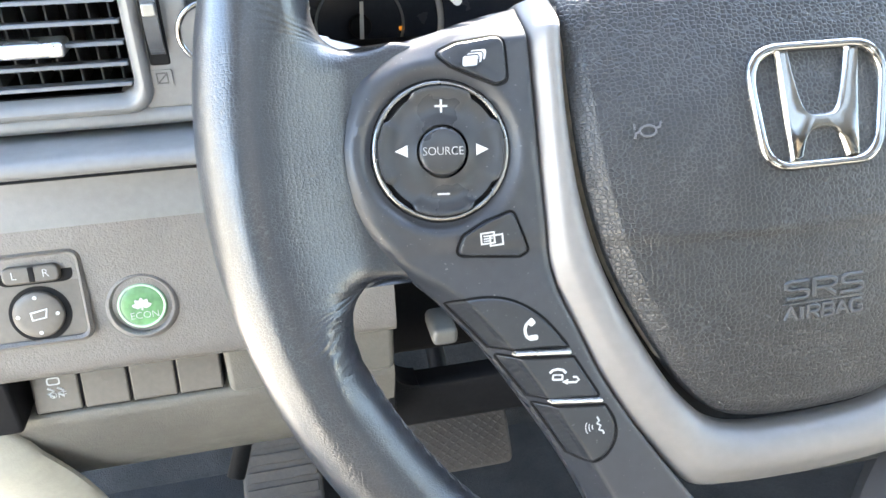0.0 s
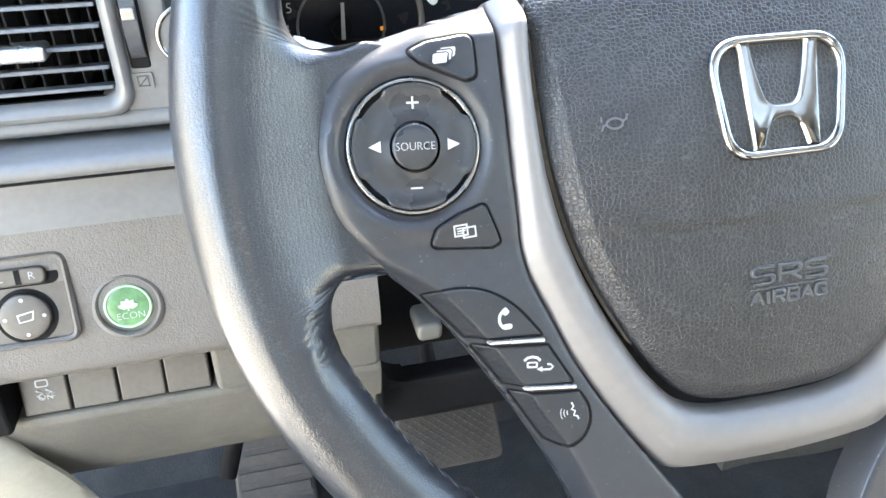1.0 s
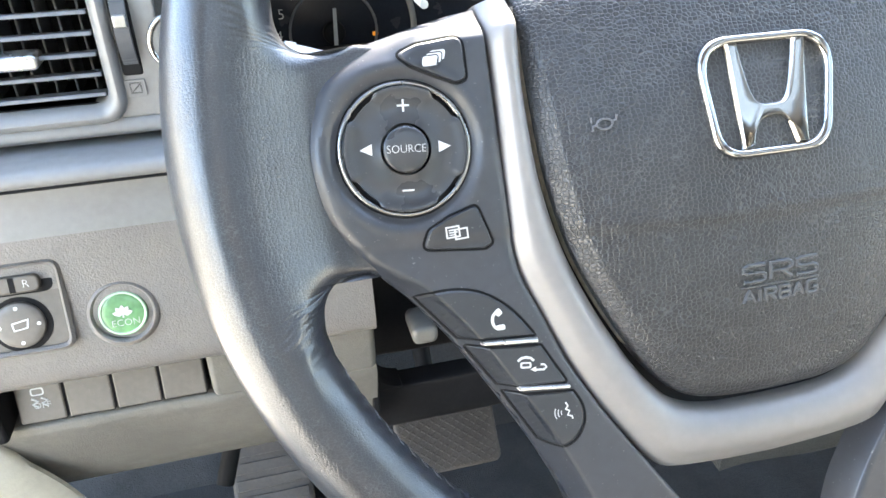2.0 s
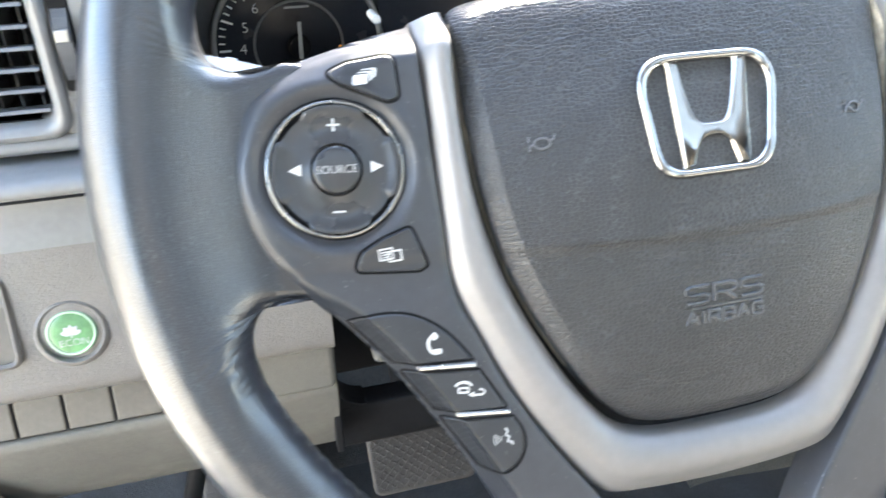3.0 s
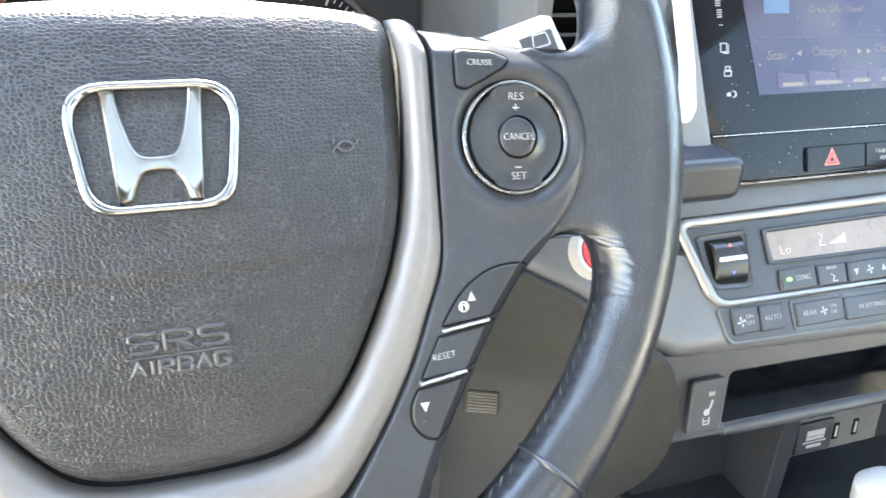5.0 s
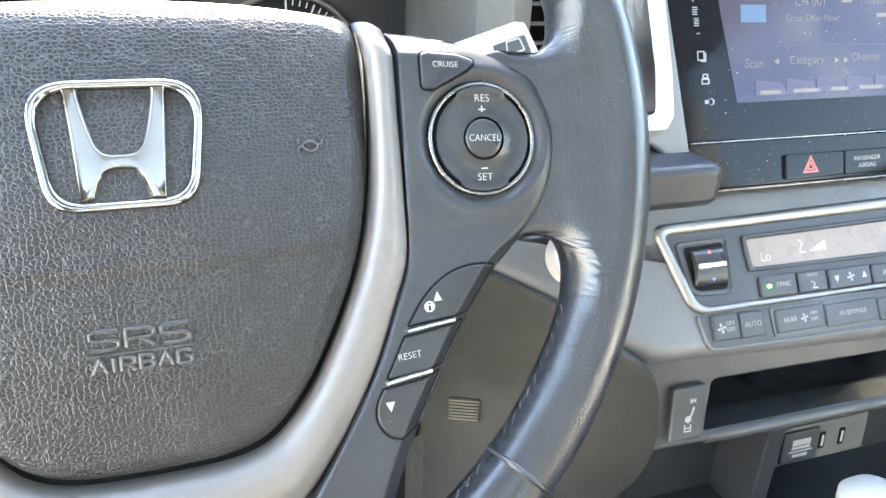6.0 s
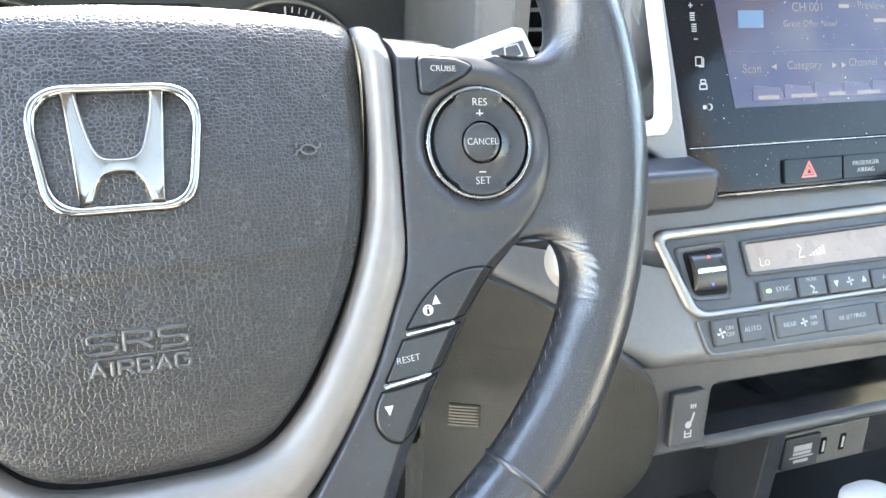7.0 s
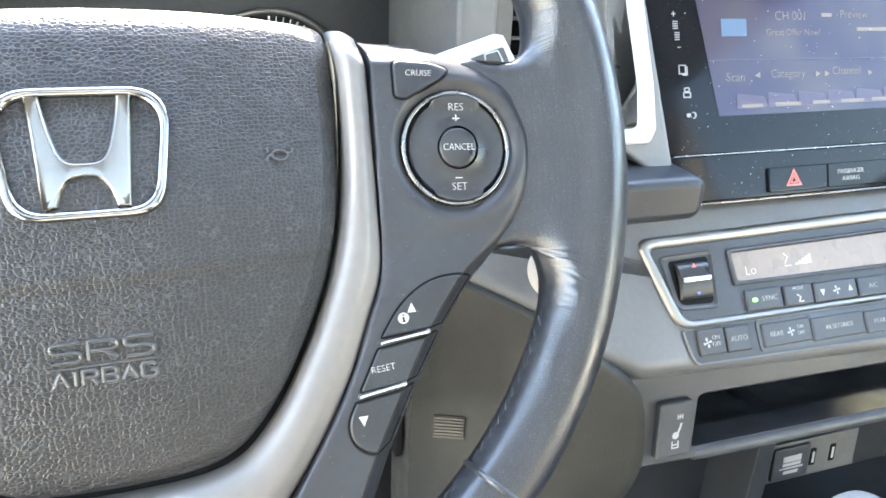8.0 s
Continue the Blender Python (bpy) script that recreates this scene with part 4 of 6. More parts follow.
tagged(back_light, "tinted glass of the rear window", "window", kind="structure")
tagged(rear, "plain dark wall, unseen, closing the rear of the cabin", "wall", kind="structure")
# unseen ground, kept pale to bounce daylight into the cabin
ground = part("ground", slab(box2(-60, -60, 60, 60), -0.62, -0.60), material("pale_bounce_ground", (0.32, 0.31, 0.29), 0.9, mottle=0.3))
tagged(ground, "pale ground outside the car, unseen, toned to bounce light", "ground", kind="structure")

# unseen wall added on the left to bounce warm light onto the wheel
bounce_wall = part("wall_bounce_west", block(-5.3, -14.0, -0.60, -5.0, 14.0, 2.2, 0.02), material("cream_plaster", (0.52, 0.50, 0.46), 0.9, grain=0.4, grain_size=0.01, mottle=0.15))
tagged(bounce_wall, "plain cream wall, unseen, added to bounce light into the car", "wall", kind="structure")

seat = thing("driver_seat", "warm grey leather driver seat with upright backrest", "seat", pose(0, -0.72, 0))
part("cushion", slab(box2(-0.26, -0.26, 0.26, 0.30, 0.07), 0.0, 0.30, 0.05), FABRIC, seat)
part("backrest", block(-0.25, -0.34, 0.28, 0.25, -0.20, 0.92, 0.08), FABRIC, seat)
part("headrest", block(-0.13, -0.33, 0.96, 0.13, -0.22, 1.12, 0.05), FABRIC, seat)

copilot = copy_thing(seat, pose(0.72, -0.70, 0))
copilot.name = "passenger_seat"
tagged(copilot, "warm grey leather passenger seat with upright backrest", "seat")

# ---- dashboard body ----
dash = thing("dashboard", "charcoal grained plastic dashboard with smooth upper trim", "dashboard")
# hood and top
TOP = spline([(0.16, 0.80), (0.17, 0.83), (0.22, 0.850), (0.45, 0.86), (0.80, 0.83), (0.95, 0.80)], 6)
part("dash_top", sheet([[(x, y, z) for x in (-0.72, -0.5, -0.3, 0.0, 0.3, 0.7, 1.18)] for y, z in TOP], 0.02), DASHDARK, dash)
# face round the left air vent, with a window cut for it
VX0, VX1, VZ0, VZ1 = -0.385, -0.2335, 0.6475, 0.735
FACE_Y = 0.165


def face_strip(x0, x1, z0, z1, y=FACE_Y, r=0.0):
    return block(x0, y, z0, x1, y + 0.03, z1, 0.002)


part("left_face", join(face_strip(-0.70, VX0 - 0.0085, 0.634, 0.80), face_strip(VX1 + 0.0040, -0.2045, 0.6400, 0.80), face_strip(VX0 - 0.0085, VX1 + 0.0078, VZ1 + 0.0085, 0.80)), DASHTOP, dash)
LIP = [(0.196, 0.6415), (0.172, 0.6420), (0.1655, 0.6400), (0.1630, 0.6365), (0.1640, 0.6330), (0.172, 0.6305), (0.20, 0.630)]
part("face_lip", loft(profile_x(LIP, np.linspace(-0.70, -0.2045, 12))), DASHTOP, dash, sharp=60)
# rounded ledge below the face
LEDGE = [(0.20, 0.6270), (0.160, 0.6285), (0.150, 0.6280), (0.1440, 0.6258), (0.1420, 0.6225), (0.1428, 0.6195), (0.1465, 0.6178), (0.158, 0.6172), (0.178, 0.6172)]
# thin black tube painting the shadow line under the ledge
part("ledge_shadow", tube([(x, 0.1450, 0.6174) for x in np.linspace(-0.70, -0.17, 14)], 0.0009, 6), BLACK, dash)
part("ledge", loft(profile_x(LEDGE, np.linspace(-0.70, -0.17, 14))), DASHTOP, dash, "smooth pale grey ledge", sharp=60)
# lower panel, left of the column, with grained skin
SHOULDER = [(0.178, 0.6168), (0.170, 0.6166), (0.1665, 0.6140), (0.1645, 0.6030), (0.1615, 0.5905), (0.1600, 0.5850)]
part("panel_shoulder", loft(profile_x(SHOULDER, np.linspace(-0.70, -0.1180, 30))), DASHTOP, dash, "smooth grey shoulder above the grained panel", sharp=60)
PANEL = [(0.1600, 0.5850), (0.1555, 0.565), (0.150, 0.541), (0.1465, 0.522), (0.1450, 0.512), (0.1465, 0.5055), (0.1530, 0.5020), (0.172, 0.5010)]
part("left_panel", loft(profile_x(PANEL, np.linspace(-0.70, -0.1180, 60))), DASH, dash, sharp=60)
KNEE_P = [(0.176, 0.468), (0.1640, 0.4670), (0.1610, 0.4630), (0.1620, 0.455), (0.170, 0.432), (0.184, 0.405), (0.198, 0.386), (0.206, 0.378), (0.216, 0.376), (0.26, 0.380)]
part("knee_panel", loft(profile_x(KNEE_P, np.linspace(-0.70, -0.1180, 90))), KNEE, dash, sharp=60)
ENDCAP = material("pale_end_plastic", (0.30, 0.285, 0.245), 0.5, grain=0.2, grain_size=0.001, mottle=0.08)
END_LINE = spline([(-0.345, 0.472), (-0.333, 0.452), (-0.322, 0.430), (-0.313, 0.405), (-0.306, 0.372), (-0.302, 0.330)], 6)
part("dash_end_moulding", sheet([[(x - 0.012 * k - 0.004 * k * k, 0.160 - 0.012 * math.sin(min(k, 2) * 0.785) + 0.011 * max(k - 1.5, 0) ** 1.6 + 0.25 * max(0.44 - z, 0), z) for k in (0, 0.25, 0.6, 1, 1.5, 2, 3, 4, 6)] for x, z in END_LINE]), ENDCAP, dash, "smooth pale end moulding beside the door", sharp=60)
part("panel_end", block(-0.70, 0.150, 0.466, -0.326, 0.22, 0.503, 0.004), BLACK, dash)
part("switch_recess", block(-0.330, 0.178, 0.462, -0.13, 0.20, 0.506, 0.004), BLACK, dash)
part("recess_end", block(-0.2165, 0.1575, 0.4655, -0.1180, 0.20, 0.5030, 0.006), KNEE, dash)
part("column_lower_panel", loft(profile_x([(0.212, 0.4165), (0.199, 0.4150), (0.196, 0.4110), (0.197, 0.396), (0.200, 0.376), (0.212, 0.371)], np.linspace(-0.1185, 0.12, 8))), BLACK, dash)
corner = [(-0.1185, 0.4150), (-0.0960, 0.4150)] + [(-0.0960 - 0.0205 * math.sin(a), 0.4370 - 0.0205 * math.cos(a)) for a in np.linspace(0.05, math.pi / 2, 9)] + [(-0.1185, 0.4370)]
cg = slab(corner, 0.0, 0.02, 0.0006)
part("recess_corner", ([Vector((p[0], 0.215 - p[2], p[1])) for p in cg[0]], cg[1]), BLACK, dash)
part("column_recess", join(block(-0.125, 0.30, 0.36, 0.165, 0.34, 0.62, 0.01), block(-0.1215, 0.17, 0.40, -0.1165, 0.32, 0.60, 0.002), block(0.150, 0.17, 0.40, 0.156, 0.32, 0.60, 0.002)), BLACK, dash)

# right knee cover: curved upper right outline, hollowed towards the column
COVER_R = spline([(0.150, 0.136, 0.566), (0.184, 0.1255, 0.551), (0.225, 0.1125, 0.5305), (0.250, 0.1010, 0.5125), (0.268, 0.0920, 0.4990), (0.282, 0.0870, 0.4865), (0.2905, 0.0855, 0.470), (0.295, 0.0860, 0.450), (0.298, 0.0880, 0.430), (0.298, 0.0910, 0.410), (0.295, 0.0970, 0.388), (0.288, 0.104, 0.370), (0.272, 0.118, 0.345), (0.240, 0.140, 0.315)], 6)
rows = []
edge = resample(COVER_R, 70)
for i, (x, y, z) in enumerate(edge):
    zi = 0.565 - 0.275 * (i / 69)
    yi = 0.140 + 0.022 * smooth(0.53, 0.43, zi)
    row = [(x + 0.004, y + 0.06, z + 0.002), (x + 0.003, y + 0.012, z + 0.0015), (x + 0.0022, y + 0.004, z + 0.001), (x + 0.0005, y + 0.0005, z)]
    for s_ in (0.02, 0.05, 0.1, 0.17, 0.25, 0.35, 0.45, 0.55, 0.65, 0.75, 0.85, 0.93, 1.0):
        row.append((x + (0.158 - x) * s_, y + (yi - y) * smooth(-0.15, 1.0, s_) - (yi - y) * smooth(-0.15, 1.0, 0.0) * (1 - s_), z + (zi - z) * s_))
    row.append((0.158, 0.30, zi))
    rows.append(row)
part("right_knee_cover", loft(rows), OLIVE_SHADE, dash, "olive grey plastic knee cover with rounded corner, coloured as shaded", sharp=60)
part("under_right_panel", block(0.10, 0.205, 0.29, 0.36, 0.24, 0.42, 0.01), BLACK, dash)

grille = thing("knee_vent", "small slotted vent in the knee cover", "vent", Matrix.Translation((0.1842, 0.1545, 0.4305)) @ Matrix.Rotation(radians(-23), 4, "Z") @ Matrix.Rotation(radians(90), 4, "X"))
part("vent_frame", frame2(box2(-0.0112, -0.0098, 0.0112, 0.0098, 0.001), box2(-0.0104, -0.0090, 0.0104, 0.0090, 0.0008), -0.004, 0.0012, 0.0003), OLIVE_SHADE, grille)
for i in range(7):
    part("slat", slab(box2(-0.0104, -0.0086 + i * 0.0026, 0.0104, -0.0070 + i * 0.0026), -0.003, 0.0016, 0.0004), KNEE, grille)

# ---- left air vent ----
vent = thing("side_air_vent", "grey side air vent with horizontal slats and bright tab", "air vent", pose(0, FACE_Y, 0))


def vbox(x0, z0, x1, z1, y0, y1, r=0.001):
    return block(x0, y0, z0, x1, y1, z1, r)


v_out, v_in = box2(VX0 - 0.0095, VZ0 - 0.0090, VX1 + 0.0088, VZ1 + 0.0095, 0.014), box2(VX0, VZ0, VX1, VZ1, 0.007)
g = loft([[(x, y, z) for x, y in (np.array(v_out) * (1 - f) + np.array(v_in) * f)] for f, z in ((0, -0.02), (0, 0.0005), (0.08, 0.0022), (0.22, 0.0036), (0.42, 0.0040), (0.62, 0.0030), (0.80, 0.0008), (0.93, -0.0022), (1, -0.006), (1, -0.02))], close_cols=True)
part("vent_frame", ([Vector((p[0], -p[2], p[1])) for p in g[0]], g[1]), DASHTOP, vent, "smooth grey vent surround")
part("duct", vbox(VX0 - 0.004, VZ0 - 0.004, VX1 + 0.004, VZ1 + 0.004, 0.045, 0.05), BLACK, vent)
part("duct_wall", join(vbox(VX0 - 0.003, VZ0, VX0, VZ1, 0.004, 0.05), vbox(VX1, VZ0, VX1 + 0.003, VZ1, 0.004, 0.05), vbox(VX0, VZ0 - 0.003, VX1, VZ0, 0.004, 0.05), vbox(VX0, VZ1, VX1, VZ1 + 0.003, 0.004, 0.05)), BLACK, vent)
slat_pose = Matrix.Rotation(radians(-8), 4, "X")
for i in range(9):
    z = 0.6512 + i * 0.0095
    g = moved(slab(box2(VX0 + 0.0005, -0.006, VX1 - 0.0005, 0.006, 0.001), -0.0009, 0.0009, 0.0005), Matrix.Translation((0, 0.008, z)) @ slat_pose)
    part("slat", g, STACK, vent)
for i in range(16):
    x = VX0 + 0.006 + i * 0.0092
    part("vane", vbox(x, VZ0, x + 0.0012, VZ1, 0.020, 0.042), DASHDARK, vent)
tabz = 0.6512 + 2 * 0.0095
part("tab", block(-0.292, -0.003, tabz - 0.0030, -0.2585, 0.010, tabz + 0.0036, 0.002), BRIGHT, vent, "bright ribbed metal tab on a slat")
wheel_v = thing("vent_thumbwheel", "ridged grey thumbwheel beside the air vent", "thumbwheel", pose(-0.2195, FACE_Y + 0.010, 0.6815))
part("slot", block(-0.0050, -0.0105, -0.0215, 0.0046, 0.0, 0.03, 0.002), BLACK, wheel_v)
rows = []
for i in range(60):
    a = radians(-75 + 150 * i / 59)
    r = 0.0275 + (0.0005 if i % 2 else 0)
    rows.append([(x, -r * math.cos(a) * 0.56 * k, r * math.sin(a) * 0.78) for x, k in ((-0.0036, 0.9), (-0.0034, 1.0), (0.0031, 1.0), (0.0033, 0.9))])
part("wheel", loft(rows), PANELGREY, wheel_v, "ribbed dark thumbwheel")
part("wheel_cap", block(-0.0030, -0.0166, 0.0020, 0.0027, -0.010, 0.0075, 0.001), SATINTRIM, wheel_v, "bright insert on the wheel")
part("icon_pad", slab(box2(-0.0052, -0.0040, 0.0046, 0.0040, 0.001), 0, 0.0004, 0.0002), DASHTOP, wheel_v, at=Matrix.Translation((-0.0005, -0.0104, -0.0272)) @ Matrix.Rotation(radians(90), 4, "X"))
part("closed_icon", join(frame2(box2(-0.0026, -0.0026, 0.0026, 0.0026), box2(-0.0021, -0.0021, 0.0021, 0.0021), 0.0002, 0.0008), tube([(-0.0022, -0.0022, 0.0006), (0.0022, 0.0022, 0.0006)], 0.0003, 5)), DASHDARK, wheel_v, at=Matrix.Translation((-0.0005, -0.0104, -0.0272)) @ Matrix.Rotation(radians(90), 4, "X"))
round_vent = part("round_badge", moved(ring_geo(0.0135, 0.0014, 0.0, 48), Matrix.Translation((-0.1955, FACE_Y - 0.004, 0.6745)) @ Matrix.Rotation(radians(90), 4, "X")), CHROME)
part("badge_face", moved(slab(circle(0, 0, 0.0128, 40), -0.001, 0.0006, 0.0004), Matrix.Translation((-0.1955, FACE_Y - 0.004, 0.6745)) @ Matrix.Rotation(radians(90), 4, "X")), METALLIC, round_vent)
tagged(round_vent, "chrome ring at the dashboard edge", "trim ring")

# ---- mirror control, green button, switches ----
SL = 0.30
mirror = thing("mirror_control", "brown-grey mirror control panel with round knob and slider", "mirror control", on_plane(-0.311, 0.5505, 0.150, SL, 0.541))
m_out, m_in = box2(-0.0365, -0.0245, 0.0365, 0.0245, 0.007), box2(-0.0335, -0.0215, 0.0335, 0.0215, 0.005)
part("frame", frame2(m_out, m_in, -0.006, 0.0035, 0.0015), DASH, mirror)
part("plate", slab(m_in, -0.006, 0.0012, 0.0004), SWITCH, mirror)
part("slider_recess", slab(box2(-0.0040, 0.0075, 0.0315, 0.0190, 0.0056), 0.001, 0.0016, 0.0003), BLACK, mirror)
part("slider", join(slab(box2(-0.0005, 0.0088, 0.0262, 0.0178, 0.004), 0.001, 0.0045, 0.0012)), SWITCH, mirror, "brown-grey sliding selector")
part("slider_slot", slab(box2(0.0120, 0.0096, 0.0146, 0.0172), 0.003, 0.0048), BLACK, mirror)
for x, s in ((0.0052, "L"), (0.0198, "R")):
    part("lettering", moved(plain_mesh_text(s, 0.0058, 0.0001), Matrix.Translation((x, 0.0134, 0.0047))), WHITE, mirror)
part("knob_recess", slab(circle(0.0128, -0.0080, 0.0146, 40), 0.001, 0.0016), BLACK, mirror)
knob = part("knob", moved(([Vector(v) * 0.001 for v in knob_geo(12.0, 4.2)[0]], knob_geo(12.0, 4.2)[1]), Matrix.Translation((0.0125, -0.0078, 0.0))), SWITCH, mirror, "round brown-grey adjusting knob")
for a in (0, 90, 180, 270):
    part("dot", slab(circle(0.0125 + 0.0092 * math.cos(radians(a)), -0.0078 + 0.0092 * math.sin(radians(a)), 0.0010, 10), 0.0042, 0.0047), WHITE, knob)
part("mirror_icon", frame2([(0.009, -0.006), (0.0175, -0.0045), (0.0165, -0.0095), (0.0095, -0.0105)], [(0.0098, -0.0067), (0.0166, -0.0053), (0.0158, -0.0090), (0.0101, -0.0098)], 0.0045, 0.0049), WHITE, knob)

eco = thing("economy_button", "round green economy mode button in a dash recess", "button", on_plane(-0.250, 0.5405, 0.150, SL, 0.541))
part("collar", loft([[(r * math.cos(a), r * math.sin(a), z) for a in np.linspace(0, 2 * math.pi, 56, endpoint=False)] for r, z in ((0.0185, -0.0008), (0.0172, 0.0012), (0.0160, 0.0016), (0.0146, 0.0002), (0.0140, -0.006))], close_cols=True), DASH, eco)
part("well", slab(circle(0, 0, 0.0145, 40), -0.008, -0.0035), BLACK, eco)
part("cap", ([Vector(v) * 0.001 for v in knob_geo(12.4, 1.0)[0]], knob_geo(12.4, 1.0)[1]), GREEN, eco, "glossy green button cap")
part("cap_ring", ([Vector(v) * 0.001 for v in ring_geo(11.2, 0.75, 0.95)[0]], ring_geo(11.2, 0.75, 0.95)[1]), material("pale_green_rim", (0.30, 0.42, 0.30), 0.4, mottle=0.1), eco)
part("lettering", moved(plain_mesh_text("ECON", 0.0052, 0.0001), Matrix.Translation((0.0008, -0.0050, 0.0020))), WHITE, eco)
leaf = [moved(slab([(0, 0), (0.0014, 0.0018), (0.0010, 0.0040), (0, 0.0052), (-0.0010, 0.0040), (-0.0014, 0.0018)], 0, 0.0002), Matrix.Translation((0, -0.0005, 0.0018)) @ Matrix.Rotation(radians(a), 4, "Z")) for a in (-75, -38, 0, 38, 75)]
part("leaf_icon", join(*leaf, slab(box2(-0.0004, -0.0022, 0.0004, 0.001), 0.0018, 0.0020)), WHITE, eco)

SW_FACE = (0.1635, SL, 0.484)
sw_poly = box2(-0.0121, -0.0148, 0.0121, 0.0148, 0.0012)
for i, x in enumerate((-0.3090, -0.2832, -0.2574, -0.2318)):
    s = thing("traction_switch" if i == 0 else "blank_switch", "brown-grey traction control switch with printed icon" if i == 0 else "blank brown-grey switch cover in the dash", "switch", on_plane(x, 0.4845, *SW_FACE), "switch row under the dash lip")
    part("cap", slab(sw_poly, -0.012, 0.0, 0.0010), SWITCH, s)
    part("edge", frame2(inset(sw_poly, -0.0004), inset(sw_poly, 0.0003), -0.012, -0.0006), BLACK, s)
    if i == 0:
        part("skid_icon", join(frame2(box2(-0.004, 0.0015, 0.003, 0.0060, 0.0015), box2(-0.0032, 0.0022, 0.0022, 0.0053, 0.001), 0, 0.0002), tube([(-0.004, 0.0, 0), (-0.001, -0.002, 0), (-0.004, -0.0035, 0), (-0.001, -0.0055, 0)], 0.0008, 5), tube([(0.001, 0.0, 0), (0.004, -0.002, 0), (0.001, -0.0035, 0), (0.004, -0.0055, 0)], 0.0008, 5)), WHITE, s)
        part("lettering", moved(plain_mesh_text("OFF", 0.0054, 0.0001), Matrix.Translation((0.0008, -0.0048, 0.0002))), WHITE, s)

# ---- column, stalks ----
column = thing("steering_column", "black plastic steering column shroud", "steering column", wheel_pose)
shroud = [[(math.copysign(abs(math.cos(a)) ** 0.6, math.cos(a)) * wx, math.copysign(abs(math.sin(a)) ** 0.6, math.sin(a)) * wy + 0.004, z) for a in np.linspace(0, 2 * math.pi, 40, endpoint=False)] for wx, wy, z in ((0.050, 0.048, -0.040), (0.058, 0.056, -0.060), (0.062, 0.060, -0.10), (0.064, 0.062, -0.16), (0.064, 0.060, -0.30))]
v_, f_ = loft(shroud, close_cols=True)
part("shroud", (v_, f_ + [list(range(40))]), DASHDARK, column)
part("hub", loft([[(r * math.cos(a), r * math.sin(a), z) for a in np.linspace(0, 2 * math.pi, 40, endpoint=False)] for r, z in ((0.045, -0.045), (0.060, -0.022), (0.070, -0.016))], close_cols=True), BLACK, column)
lever = part("tilt_lever", block(-0.0945, 0.156, 0.4790, -0.0785, 0.18, 0.4915, 0.005), material("grey_lever_plastic", (0.085, 0.083, 0.078), 0.5, mottle=0.1))
tagged(lever, "grey column adjusting lever end", "lever")


# stalks and gear knob: their sunlit whiteness is put into this colour
PALE = material("pale_stalk_plastic", (0.42, 0.42, 0.41), 0.45, mottle=0.06)


def stalk(name, label, path, radii, flat):
    s = thing(name, label, "stalk", pose(0, 0, 0))
    part("arm", tube(spline(path, 6), list(np.interp(np.linspace(0, 1, (len(path) - 1) * 6 + 1), np.linspace(0, 1, len(radii)), radii)), 14, flat=flat), PALE, s, sharp=60)
    return s


wiper = stalk("wiper_stalk", "grey wiper stalk with printed end", [(0.06, 0.085, 0.650), (0.10, 0.096, 0.666), (0.135, 0.104, 0.676), (0.165, 0.108, 0.683)], [0.008, 0.009, 0.010, 0.0105], 0.9)
END = on_plane(0.175, 0.688, 0.1042, 0.4, 0.688)
E_UP = math.sqrt(1 + 0.16)


def exy(x, z):
    return (x - 0.175, (z - 0.688) * E_UP)


end_poly = rounded([exy(0.130, 0.672), exy(0.1945, 0.6715), exy(0.1945, 0.6810), exy(0.1850, 0.7005), exy(0.1800, 0.7010), exy(0.130, 0.6865)], [0.003, 0.004, 0.003, 0.003, 0.003, 0.004])
part("stalk_end", slab(end_poly, -0.016, 0.0, 0.003), PALE, wiper, "pale grey flared stalk end", at=END)
part("printed_face", slab(rounded([exy(0.1500, 0.6735), exy(0.1890, 0.6730), exy(0.1885, 0.6815), exy(0.1835, 0.6945), exy(0.1610, 0.6880)], 0.0015), -0.001, 0.0005, 0.0003), DASHDARK, wiper, "dark printed face of the stalk", at=END)
part("wiper_icon", moved(frame2(rounded([(-0.0052, -0.003), (0.0052, -0.003), (0.0040, 0.0038), (-0.0040, 0.0038)], 0.001), rounded([(-0.0044, -0.0023), (0.0044, -0.0023), (0.0034, 0.0031), (-0.0034, 0.0031)], 0.001), 0.0004, 0.0008), Matrix.Translation((0.0025, 0.0008, 0)) @ Matrix.Rotation(radians(14), 4, "Z")), WHITE, wiper, at=END)
signal = stalk("indicator_stalk", "grey indicator stalk on the column", [(-0.06, 0.085, 0.641), (-0.10, 0.090, 0.658), (-0.14, 0.092, 0.6735), (-0.178, 0.094, 0.6825)], [0.009, 0.010, 0.011, 0.0120], 0.9)
part("ring", tube([(-0.150, 0.0925, 0.6757), (-0.154, 0.0926, 0.6767)], 0.0116, 16), PALE, signal)

# ---- instrument cluster ----
GAUGEPRINT = material("gauge_white_print", (0.78, 0.78, 0.76), 0.5, mottle=0.04)
# greyer than black: windscreen glare on the cluster is put into this colour
CLUSTER = material("cluster_grey_plastic", (0.060, 0.063, 0.070), 0.35, mottle=0.12)
cluster = thing("instrument_cluster", "dark instrument cluster with white-numbered rev counter", "instrument cluster", pose(0, 0.372, 0.622, 90, 0, 0))
part("back_plate", slab(box2(-0.20, -0.09, 0.20, 0.12, 0.01), -0.012, -0.004), CLUSTER, cluster)
part("hood_floor", ([Vector(p) for p in loft([[(-0.205, -0.070, -0.01), (0.205, -0.070, -0.01)], [(-0.205, -0.062, 0.10), (0.205, -0.062, 0.10)], [(-0.200, -0.055, 0.20), (0.200, -0.055, 0.20)]])[0]], loft([[(0, 0, 0)] * 2] * 3)[1]), CLUSTER, cluster)
